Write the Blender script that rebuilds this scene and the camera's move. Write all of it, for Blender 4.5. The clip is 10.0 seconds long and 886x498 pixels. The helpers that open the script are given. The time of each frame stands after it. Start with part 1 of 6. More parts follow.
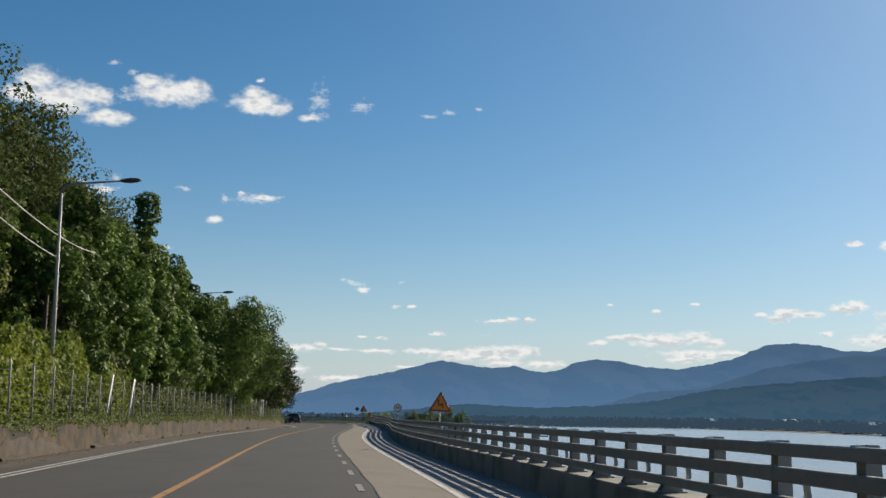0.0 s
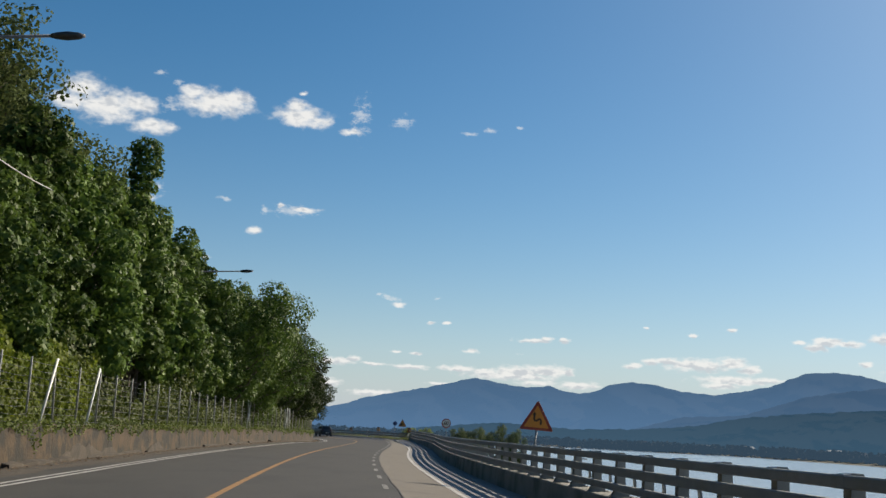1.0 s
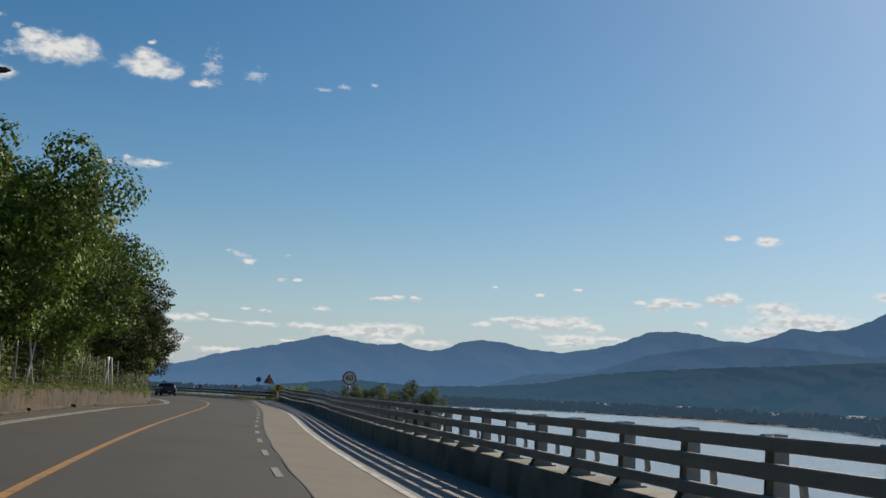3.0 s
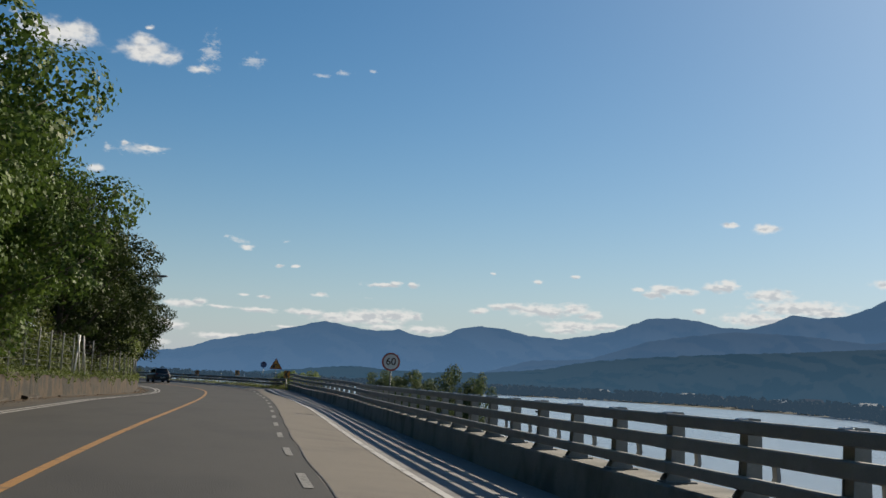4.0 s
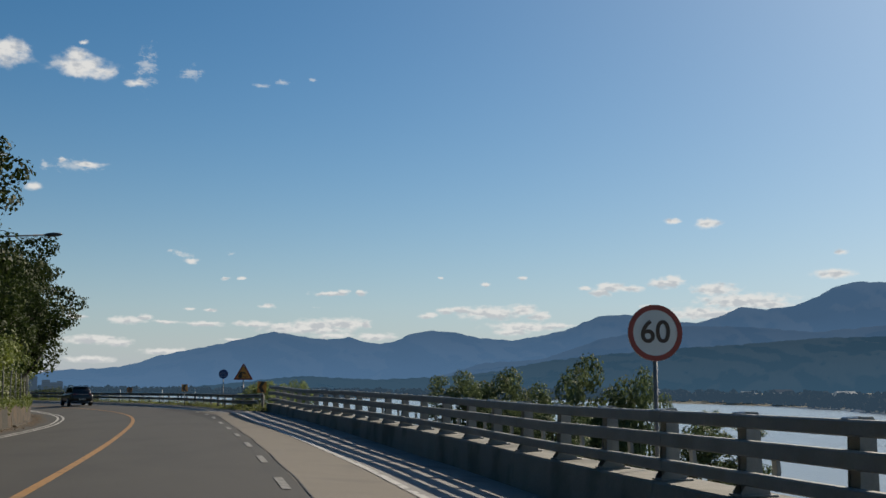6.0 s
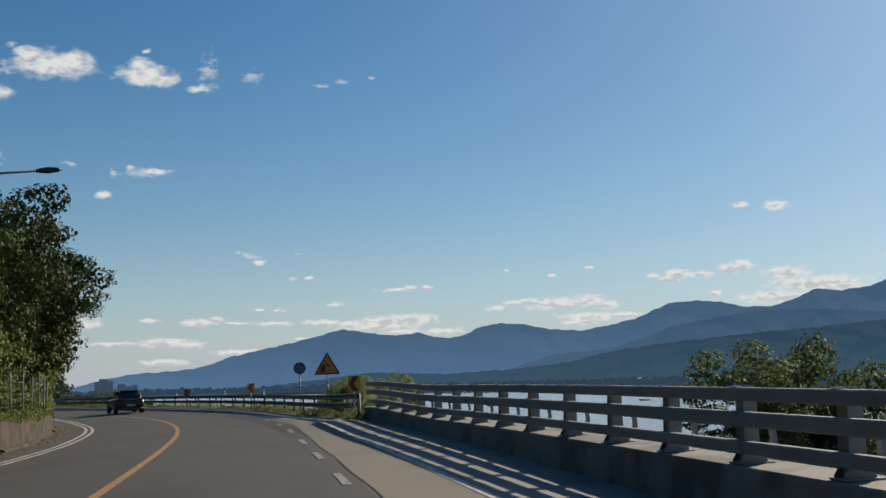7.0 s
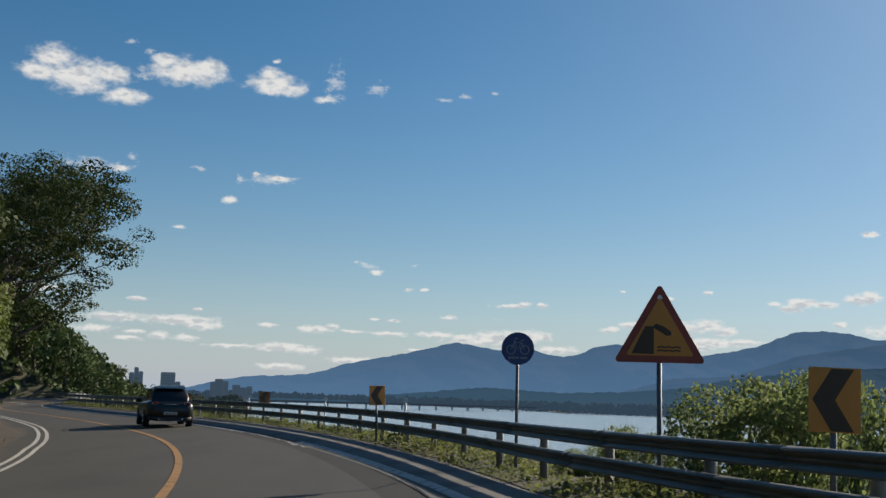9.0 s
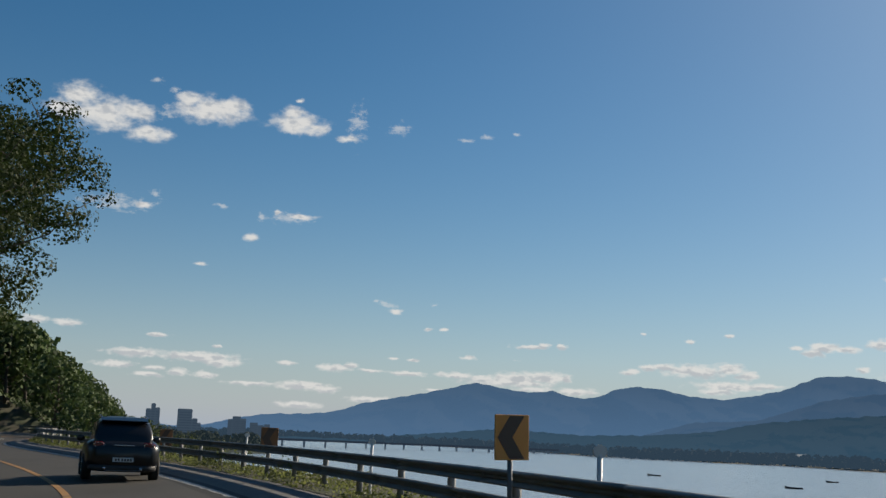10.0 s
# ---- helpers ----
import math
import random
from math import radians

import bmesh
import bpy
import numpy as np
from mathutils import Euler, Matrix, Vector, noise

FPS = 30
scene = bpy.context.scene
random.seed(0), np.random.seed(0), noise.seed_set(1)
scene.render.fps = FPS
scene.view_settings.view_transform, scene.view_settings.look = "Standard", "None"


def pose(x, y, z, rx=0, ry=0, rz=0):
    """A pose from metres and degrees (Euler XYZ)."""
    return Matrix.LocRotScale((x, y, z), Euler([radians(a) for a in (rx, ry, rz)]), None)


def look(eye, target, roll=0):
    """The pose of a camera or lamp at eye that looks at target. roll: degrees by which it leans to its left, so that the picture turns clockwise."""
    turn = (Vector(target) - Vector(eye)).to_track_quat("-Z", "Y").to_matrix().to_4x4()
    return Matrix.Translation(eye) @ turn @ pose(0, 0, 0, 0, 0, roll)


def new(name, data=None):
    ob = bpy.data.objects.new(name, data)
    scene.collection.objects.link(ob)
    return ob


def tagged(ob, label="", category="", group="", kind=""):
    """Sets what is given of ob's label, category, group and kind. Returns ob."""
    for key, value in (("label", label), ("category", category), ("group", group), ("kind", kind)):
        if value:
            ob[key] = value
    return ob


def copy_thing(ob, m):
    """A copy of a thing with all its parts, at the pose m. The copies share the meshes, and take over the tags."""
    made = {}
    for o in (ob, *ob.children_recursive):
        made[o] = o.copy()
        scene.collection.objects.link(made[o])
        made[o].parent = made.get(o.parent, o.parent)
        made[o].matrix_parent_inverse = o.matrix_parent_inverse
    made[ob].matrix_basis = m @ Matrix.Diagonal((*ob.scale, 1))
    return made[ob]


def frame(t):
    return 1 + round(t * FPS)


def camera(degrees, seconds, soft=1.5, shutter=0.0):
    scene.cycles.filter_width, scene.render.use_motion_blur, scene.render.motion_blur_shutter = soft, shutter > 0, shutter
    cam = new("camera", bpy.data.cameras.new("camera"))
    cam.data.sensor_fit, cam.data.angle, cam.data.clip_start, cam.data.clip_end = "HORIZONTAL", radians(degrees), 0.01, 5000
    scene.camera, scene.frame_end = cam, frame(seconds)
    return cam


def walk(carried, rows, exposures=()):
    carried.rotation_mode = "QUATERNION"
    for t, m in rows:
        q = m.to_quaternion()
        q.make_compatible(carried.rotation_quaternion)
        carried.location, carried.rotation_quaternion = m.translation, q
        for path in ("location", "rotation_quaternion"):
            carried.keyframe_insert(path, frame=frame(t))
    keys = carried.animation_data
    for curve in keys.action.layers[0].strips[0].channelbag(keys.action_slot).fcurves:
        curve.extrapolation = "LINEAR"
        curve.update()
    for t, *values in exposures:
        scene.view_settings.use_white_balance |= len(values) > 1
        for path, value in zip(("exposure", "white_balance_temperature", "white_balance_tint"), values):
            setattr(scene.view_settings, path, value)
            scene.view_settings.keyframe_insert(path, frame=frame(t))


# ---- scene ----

# camera and its walk
cam = camera(43.6, 10.0, soft=1.5)
ROWS = [
    (0.0, 0.445, 0.006, 1.39, -4.926, 8.559, 0.430),
    (0.5, 0.166, 8.234, 1.39, -2.954, 8.507, 0.398),
    (1.0, -0.149, 16.593, 1.39, -2.960, 9.388, 2.486),
    (1.5, -0.343, 24.895, 1.39, -2.784, 7.534, 0.659),
    (2.0, -0.708, 32.720, 1.39, -5.713, 7.753, 1.632),
    (2.5, -1.042, 40.322, 1.39, -10.300, 7.882, 1.703),
    (2.7, -1.098, 43.370, 1.39, -10.627, 7.834, 2.254),
    (3.8, -1.335, 60.190, 1.39, -10.980, 6.793, 2.337),
    (4.0, -1.335, 63.193, 1.39, -10.888, 6.841, 2.436),
    (4.5, -1.344, 70.669, 1.39, -10.704, 7.638, 0.671),
    (5.0, -1.245, 78.575, 1.39, -14.084, 7.404, -2.058),
    (5.2, -1.190, 81.860, 1.39, -15.200, 7.320, -2.163),
    (6.3, -0.680, 100.610, 1.39, -13.271, 6.945, 0.359),
    (6.5, -0.580, 104.005, 1.39, -13.156, 6.768, 0.140),
    (7.0, -0.306, 112.484, 1.39, -10.294, 6.891, -1.798),
    (7.5, -0.142, 120.856, 1.39, -6.014, 7.083, -2.213),
    (8.0, -0.108, 129.143, 1.39, -4.814, 7.361, -1.835),
    (8.5, -0.186, 137.323, 1.39, -4.531, 7.606, -0.767),
    (9.0, -0.488, 145.091, 1.39, -4.225, 7.715, 1.474),
    (9.5, -0.940, 152.954, 1.39, -4.096, 8.068, 2.388),
    (9.8, -1.253, 157.83, 1.39, -3.53, 8.54, 2.33),
    (10.0, -1.465, 161.089, 1.39, -3.103, 9.739, 2.298),
]


def aim(x, y, z, yaw, pitch, roll):
    a, p = radians(yaw), radians(pitch)
    way = Vector((-math.sin(a) * math.cos(p), math.cos(a) * math.cos(p), math.sin(p)))
    return look((x, y, z), Vector((x, y, z)) + way, roll)


walk(cam, [(r[0], aim(*r[1:])) for r in ROWS], [(0.0, 0.66), (0.5, 0.61), (1.0, 0.66), (1.5, 0.76), (2.0, 0.61), (2.5, 0.45), (4.0, 0.45), (5.0, 0.41), (6.5, 0.41), (7.5, 0.48), (9.0, 0.48), (9.5, 0.41), (10.0, 0.34)])

# world, sun, exposure
SUN_AZ, SUN_EL = 56.0, 27.5   # degrees clockwise from +y, and above the horizon
EYE_Z = 1.39

world = bpy.data.worlds.new("sky")
scene.world = world
world.use_nodes = True
wt = world.node_tree
wt.nodes.clear()


def wnode(kind, **kw):
    n = wt.nodes.new(kind)
    for k, v in kw.items():
        setattr(n, k, v)
    return n


def wmath(op, a, b=None, c=None):
    n = wnode("ShaderNodeMath", operation=op)
    for i, v in enumerate((a, b, c)):
        if v is None:
            continue
        if isinstance(v, (int, float)):
            n.inputs[i].default_value = v
        else:
            wt.links.new(v, n.inputs[i])
    return n.outputs[0]


sky = wnode("ShaderNodeTexSky", sky_type="NISHITA", sun_disc=False)
sky.sun_elevation, sky.sun_rotation = radians(SUN_EL), radians(SUN_AZ)
sky.altitude, sky.air_density, sky.dust_density, sky.ozone_density = 100.0, 1.0, 0.1, 2.4
coord = wnode("ShaderNodeTexCoord")
sep = wnode("ShaderNodeSeparateXYZ")
wt.links.new(coord.outputs["Generated"], sep.inputs[0])
az = wmath("MULTIPLY", wmath("ARCTAN2", sep.outputs[0], sep.outputs[1]), 57.2958)
el = wmath("MULTIPLY", wmath("ARCSINE", sep.outputs[2]), 57.2958)
flat = wnode("ShaderNodeCombineXYZ")
wt.links.new(az, flat.inputs[0])
wt.links.new(wmath("MULTIPLY", el, 1.0), flat.inputs[1])


def wnoise(scale, detail, stretch, rough=0.6):
    mp = wnode("ShaderNodeMapping")
    mp.inputs["Scale"].default_value = (1.0, stretch, 1.0)
    wt.links.new(flat.outputs[0], mp.inputs[0])
    n = wnode("ShaderNodeTexNoise")
    n.inputs["Scale"].default_value, n.inputs["Detail"].default_value, n.inputs["Roughness"].default_value = scale, detail, rough
    wt.links.new(mp.outputs[0], n.inputs["Vector"])
    return n


puff = wnoise(1.25, 5.0, 1.5, 0.55)
warp = wnoise(1.7, 4.0, 1.6, 0.55)
wv = wnode("ShaderNodeVectorMath", operation="MULTIPLY_ADD")
wt.links.new(warp.outputs["Color"], wv.inputs[0])
wv.inputs[1].default_value = (0.62, 0.26, 0.0)
wt.links.new(flat.outputs[0], wv.inputs[2])
sh = wnode("ShaderNodeVectorMath", operation="ADD")
wt.links.new(wv.outputs[0], sh.inputs[0])
sh.inputs[1].default_value = (-0.31, -0.13, 0.0)
# small fair-weather clouds, each of several heaps: azimuth, elevation, half width, half height in degrees
CLOUDS_HIGH = [(-14.52, 15.33, 1.78, 0.83), (-16.6, 15.39, 0.92, 0.48), (-15.95, 16.07, 0.99, 0.54), (-13.24, 15.56, 1.02, 0.48), (-12.41, 14.55, 1.02, 0.41), (-9.37, 16.06, 1.83, 0.66), (-10.58, 16.35, 0.75, 0.42), (-8.2, 16.29, 0.77, 0.46), (-4.81, 15.71, 1.42, 0.53), (-5.1, 16.19, 0.66, 0.4), (-3.85, 15.61, 0.76, 0.28), (-4.76, 16.88, 0.24, 0.13)]
CLOUDS_MID = [(-2.16, 15.12, 0.59, 0.18), (-12.36, 11.03, 0.45, 0.18), (-4.42, 11.02, 0.82, 0.15), (-5.62, 11.14, 0.25, 0.13), (-6.97, 9.8, 0.4, 0.2), (-9.32, 8.29, 0.3, 0.12), (0.74, 6.45, 0.4, 0.15), (2.52, 5.57, 0.24, 0.09), (3.33, 5.58, 0.21, 0.07), (0.76, 3.98, 0.3, 0.08), (1.72, 3.94, 0.41, 0.08), (4.66, 4.2, 0.41, 0.11), (27.22, 8.25, 0.61, 0.26), (25.46, 8.44, 0.42, 0.14), (33.19, 5.53, 0.93, 0.25), (33.57, 6.59, 0.31, 0.14)]
WISPS = [(-11.61, 15.75, 0.4, 0.42), (-11.28, 16.8, 0.27, 0.18), (-12.15, 17.2, 0.36, 0.16), (-1.69, 16.0, 0.46, 1.0), (-1.63, 16.49, 0.35, 0.18), (0.52, 15.79, 0.63, 0.34), (-13.72, 11.01, 1.77, 0.46), (-11.83, 11.61, 0.29, 0.23), (-5.1, 10.94, 1.13, 0.3), (-6.45, 10.91, 0.25, 0.27), (-8.53, 11.29, 0.37, 0.12), (4.08, 15.37, 0.58, 0.13), (5.19, 15.56, 0.45, 0.16), (6.79, 15.7, 0.21, 0.13), (0.38, 6.76, 0.52, 0.21), (-0.22, 6.87, 0.16, 0.09), (2.8, 6.82, 0.36, 0.08), (7.02, 4.16, 0.24, 0.07)]
CLOUDS_LOW = [(27.55, 4.92, 1.1, 0.31), (28.9, 4.33, 2.28, 0.37), (27.1, 3.71, 2.05, 0.31), (30.1, 4.11, 1.07, 0.25), (-15.49, 4.92, 0.63, 0.18), (-17.06, 5.0, 0.65, 0.21), (-11.14, 4.58, 0.57, 0.12), (-13.15, 3.04, 0.95, 0.17), (-12.03, 3.65, 1.56, 0.23), (-9.19, 3.61, 2.13, 0.25), (-7.96, 3.37, 1.07, 0.2), (-11.24, 2.96, 0.52, 0.12), (-11.5, 2.61, 0.74, 0.12), (-10.03, 2.8, 0.52, 0.18), (-8.67, 2.71, 0.61, 0.17), (-8.24, 4.18, 0.24, 0.09), (-4.73, 3.51, 0.51, 0.12), (-2.23, 3.38, 0.94, 0.19), (-6.36, 2.4, 1.23, 0.12), (-3.81, 2.41, 1.32, 0.23), (-2.63, 2.27, 0.7, 0.19), (-3.98, 1.44, 1.16, 0.17)]
CLOUDS_RIDGE = [(7.84, 4.83, 0.85, 0.12), (8.53, 4.93, 0.31, 0.14), (9.43, 4.87, 0.28, 0.15), (3.96, 3.26, 1.04, 0.16), (5.38, 3.15, 0.71, 0.16), (7.2, 3.2, 1.52, 0.35), (8.55, 3.29, 1.29, 0.3), (9.66, 3.29, 0.3, 0.21), (6.67, 3.0, 2.35, 0.23), (10.18, 2.63, 1.1, 0.2), (8.08, 2.68, 0.99, 0.15), (1.52, 3.25, 1.0, 0.11), (-0.37, 3.32, 0.64, 0.09), (-1.37, 3.53, 0.41, 0.15), (-0.34, 1.85, 1.28, 0.15), (3.03, 2.43, 0.59, 0.08)]
CLOUDS_EAST = [(12.91, 3.72, 0.46, 0.14), (13.77, 3.98, 0.41, 0.17), (14.68, 4.0, 0.85, 0.17), (16.14, 3.86, 1.67, 0.34), (17.82, 4.0, 0.77, 0.29), (18.69, 3.69, 0.55, 0.25), (18.01, 3.13, 1.97, 0.24), (19.55, 3.18, 0.87, 0.13), (17.23, 2.86, 0.89, 0.17), (13.56, 5.68, 0.17, 0.07), (15.89, 5.33, 0.27, 0.09), (17.79, 5.65, 0.28, 0.1), (22.32, 5.12, 0.83, 0.24), (21.77, 4.85, 0.53, 0.22), (23.37, 5.04, 0.69, 0.17), (21.02, 5.07, 0.39, 0.12), (25.05, 5.28, 0.9, 0.24), (25.47, 5.41, 0.47, 0.24), (24.09, 4.05, 0.33, 0.14)]


def nearest_cloud(rows, place=None):
    best = None
    for ca, ce, cw, ch in rows:
        n = wnode("ShaderNodeVectorMath", operation="MULTIPLY_ADD")
        wt.links.new((place or sh).outputs[0], n.inputs[0])
        n.inputs[1].default_value = (0.87 / cw, 0.87 / ch, 0.0)
        n.inputs[2].default_value = (-0.87 * ca / cw, -0.87 * ce / ch, 0.0)
        ln = wnode("ShaderNodeVectorMath", operation="LENGTH")
        wt.links.new(n.outputs[0], ln.inputs[0])
        best = ln.outputs["Value"] if best is None else wmath("SMOOTH_MIN", best, ln.outputs["Value"], 0.2)
    return best


def wsmooth(value, lo, hi):
    n = wnode("ShaderNodeMapRange", interpolation_type="SMOOTHSTEP")
    n.inputs["From Min"].default_value, n.inputs["From Max"].default_value = lo, hi
    wt.links.new(value, n.inputs["Value"])
    return n.outputs[0]


# heaped clouds high up: soft torn rims
body = wmath("SUBTRACT", 1.0, nearest_cloud(CLOUDS_HIGH + CLOUDS_MID))
dens = wmath("MULTIPLY_ADD", wmath("SUBTRACT", puff.outputs["Fac"], 0.5), 3.0, wmath("MULTIPLY", body, 1.7))
cover = wmath("MULTIPLY", wsmooth(dens, -0.3, 1.25), wsmooth(body, -0.5, 0.15))
# flat banks near the horizon: finer, with bright rims and grey middles
fine_puff = wnoise(2.3, 4.0, 2.2, 0.5)
BANKS = CLOUDS_LOW + CLOUDS_RIDGE + CLOUDS_EAST
low_body = wmath("SUBTRACT", 1.0, nearest_cloud(BANKS))
low_dens = wmath("MULTIPLY_ADD", wmath("SUBTRACT", fine_puff.outputs["Fac"], 0.5), 2.0, wmath("MULTIPLY", low_body, 1.7))
cover = wmath("MAXIMUM", cover, wmath("MULTIPLY", wsmooth(low_dens, -0.25, 1.05), 0.94))
# thin torn wisps
torn = wnoise(2.1, 6.0, 1.7, 0.65)
wisp_dens = wmath("MULTIPLY_ADD", wmath("SUBTRACT", torn.outputs["Fac"], 0.5), 3.6, wmath("SUBTRACT", 0.85, nearest_cloud(WISPS)))
cover = wmath("MAXIMUM", cover, wmath("MULTIPLY", wsmooth(wisp_dens, -0.1, 1.0), 0.5))
# thick middles are greyer than the lit rims
tone = wnode("ShaderNodeMix", data_type="RGBA")
tone.inputs[6].default_value, tone.inputs[7].default_value = (9.6, 9.45, 9.1, 1), (5.9, 6.2, 6.6, 1)
lump = wnoise(1.6, 3.0, 2.0, 0.5)
shade_high = wmath("MULTIPLY_ADD", wmath("SUBTRACT", lump.outputs["Fac"], 0.5), 4.0, wmath("MULTIPLY", dens, 0.25))
belly = wnode("ShaderNodeVectorMath", operation="ADD")
wt.links.new(sh.outputs[0], belly.inputs[0])
belly.inputs[1].default_value = (0.03, 0.06, 0.0)
under_side = wmath("MULTIPLY", wmath("SUBTRACT", wmath("SUBTRACT", 1.0, nearest_cloud(BANKS, belly)), low_body), 1.6)
shade_low = wmath("MULTIPLY_ADD", wmath("SUBTRACT", lump.outputs["Fac"], 0.5), 3.6, wmath("MULTIPLY_ADD", low_dens, 0.4, under_side))
shade_low = wmath("MULTIPLY", shade_low, wmath("GREATER_THAN", low_dens, dens))
wt.links.new(wmath("MULTIPLY", wsmooth(wmath("MAXIMUM", wmath("MULTIPLY", shade_high, 0.9), shade_low), 0.08, 0.85), 0.85), tone.inputs[0])
withc = wnode("ShaderNodeMix", data_type="RGBA")
wt.links.new(wmath("MULTIPLY", cover, 0.94), withc.inputs[0])
vivid = wnode("ShaderNodeHueSaturation")
vivid.inputs["Saturation"].default_value = 1.32
vivid.inputs["Hue"].default_value = 0.496
wt.links.new(sky.outputs[0], vivid.inputs["Color"])
# pale haze: low over the horizon, and wide round the sun
hz = wnode("ShaderNodeVectorMath", operation="DOT_PRODUCT")
wt.links.new(coord.outputs["Generated"], hz.inputs[0])
hz.inputs[1].default_value = (math.sin(radians(SUN_AZ)) * math.cos(radians(SUN_EL)), math.cos(radians(SUN_AZ)) * math.cos(radians(SUN_EL)), math.sin(radians(SUN_EL)))
sunward = wmath("MULTIPLY", wmath("POWER", wmath("MAXIMUM", hz.outputs["Value"], 0.0), 5.5), 0.55)
lowdown = wmath("MULTIPLY", wmath("POWER", 2.718, wmath("MULTIPLY", wmath("MAXIMUM", el, 0.0), -0.22)), 0.96)
veil = wmath("MINIMUM", wmath("ADD", sunward, lowdown), 0.95)
hazy = wnode("ShaderNodeMix", data_type="RGBA")
wt.links.new(veil, hazy.inputs[0])
wt.links.new(vivid.outputs[0], hazy.inputs[6])
glare = wnode("ShaderNodeMix", data_type="RGBA")
wt.links.new(wmath("POWER", wmath("MAXIMUM", hz.outputs["Value"], 0.0), 9.0), glare.inputs[0])
glare.inputs[6].default_value, glare.inputs[7].default_value = (4.98, 5.68, 6.85, 1), (10.7, 12.3, 13.6, 1)
wt.links.new(glare.outputs[2], hazy.inputs[7])
wt.links.new(hazy.outputs[2], withc.inputs[6])
wt.links.new(tone.outputs[2], withc.inputs[7])
bg = wnode("ShaderNodeBackground")
bg.inputs["Strength"].default_value = 0.059
wt.links.new(withc.outputs[2], bg.inputs["Color"])
wout = wnode("ShaderNodeOutputWorld")
wt.links.new(bg.outputs[0], wout.inputs[0])

sun = new("sun", bpy.data.lights.new("sun", "SUN"))
sun.data.energy, sun.data.angle, sun.data.color = 5.0, radians(0.55), (1.0, 0.87, 0.70)
sa, se = radians(SUN_AZ), radians(SUN_EL)
sun.matrix_world = look((0, 0, 0), (-math.sin(sa) * math.cos(se), -math.cos(sa) * math.cos(se), -math.sin(se)))

# the road's line: heading to the left of +y, every 10 m from s = -20
HEADING = [0.07, 0.4, 0.8, 1.17, 1.48, 1.65, 1.61, 1.29, 0.72, -0.04, -0.87, -1.61, -2.05, -1.81, -1.13, -0.3, 0.25, 1.59, 4.44, 9.43, 14.62, 19.3, 22.8, 25.2, 26.0, 22.0, 14.0, 6.0, 4.0, 16.0, 33.0]
S_STEP = 0.5
S_ALL = np.arange(-60.0, 300.01, S_STEP)
TH = np.radians(np.interp(S_ALL, np.arange(-20.0, 281.0, 10.0), HEADING))
PX = np.cumsum(-np.sin(TH)) * S_STEP
PY = np.cumsum(np.cos(TH)) * S_STEP
PX, PY = PX - np.interp(0.0, S_ALL, PX), PY - np.interp(0.0, S_ALL, PY)


def ramp(s, s0, s1, a, b):
    f = min(1.0, max(0.0, (s - s0) / (s1 - s0)))
    return a + (b - a) * f * f * (3 - 2 * f)


def bank(s):
    return 0.045 * min(1.0, max(0.0, (s - 112.0) / 38.0))


def edge_lift(s):
    return ramp(s, 112, 138, 0.0, 0.03) - ramp(s, 146, 156, 0.0, 0.03)


def dip(s, d):
    """The shoulder falls away to the kerb, less so where the bend begins."""
    return -0.075 * (1 - ramp(s, 120, 149, 0.0, 1.0)) * max(0.0, d - 1.45)


def rise(s, d):
    """The road's edge lifts towards the guardrail round the bend."""
    def ease(v, a, b):
        f = min(1.0, max(0.0, (v - a) / (b - a)))
        return f * f * (3 - 2 * f)
    return 0.16 * ease(s, 139, 150) * ease(d, 0.7, 1.8) * (1 - ease(d, 3.1, 4.4))


def edge_rise(s):
    return rise(s, 2.5)


def turn_at(s):
    return float(np.interp(s, S_ALL, TH))


def at(s, d, z=0.0):
    """World place at s along the road, d to its right, z over its banked surface."""
    a = turn_at(s)
    zz = bank(s) * max(-9.0, min(6.0, d)) + edge_lift(s) * max(0.0, min(6.0, d) - 2.0) + z
    return Vector((float(np.interp(s, S_ALL, PX)) + d * math.cos(a), float(np.interp(s, S_ALL, PY)) + d * math.sin(a), zz))


def set_at(s, d, z=0.0, turn=0.0):
    """A pose at a place along the road: its y axis runs along the road."""
    return Matrix.Translation(at(s, d, z)) @ Matrix.Rotation(turn_at(s) + radians(turn), 4, "Z")


def rail_d(s):
    return 5.4 - 1.35 * min(1.0, max(0.0, (s - 118.0) / 32.0))


def wall_d(s):
    return ramp(s, 112, 146, -8.6, -7.5)


def line_d(s):
    return ramp(s, 112, 146, -6.5, -5.85) if s < 160 else float(np.interp(s, (160, 178, 187, 196, 204, 215, 300), (-5.85, -5.76, -5.35, -4.85, -4.6, -4.3, -4.3)))


def beam_d(s):
    return ramp(s, 146, 162, 3.75, 2.9)


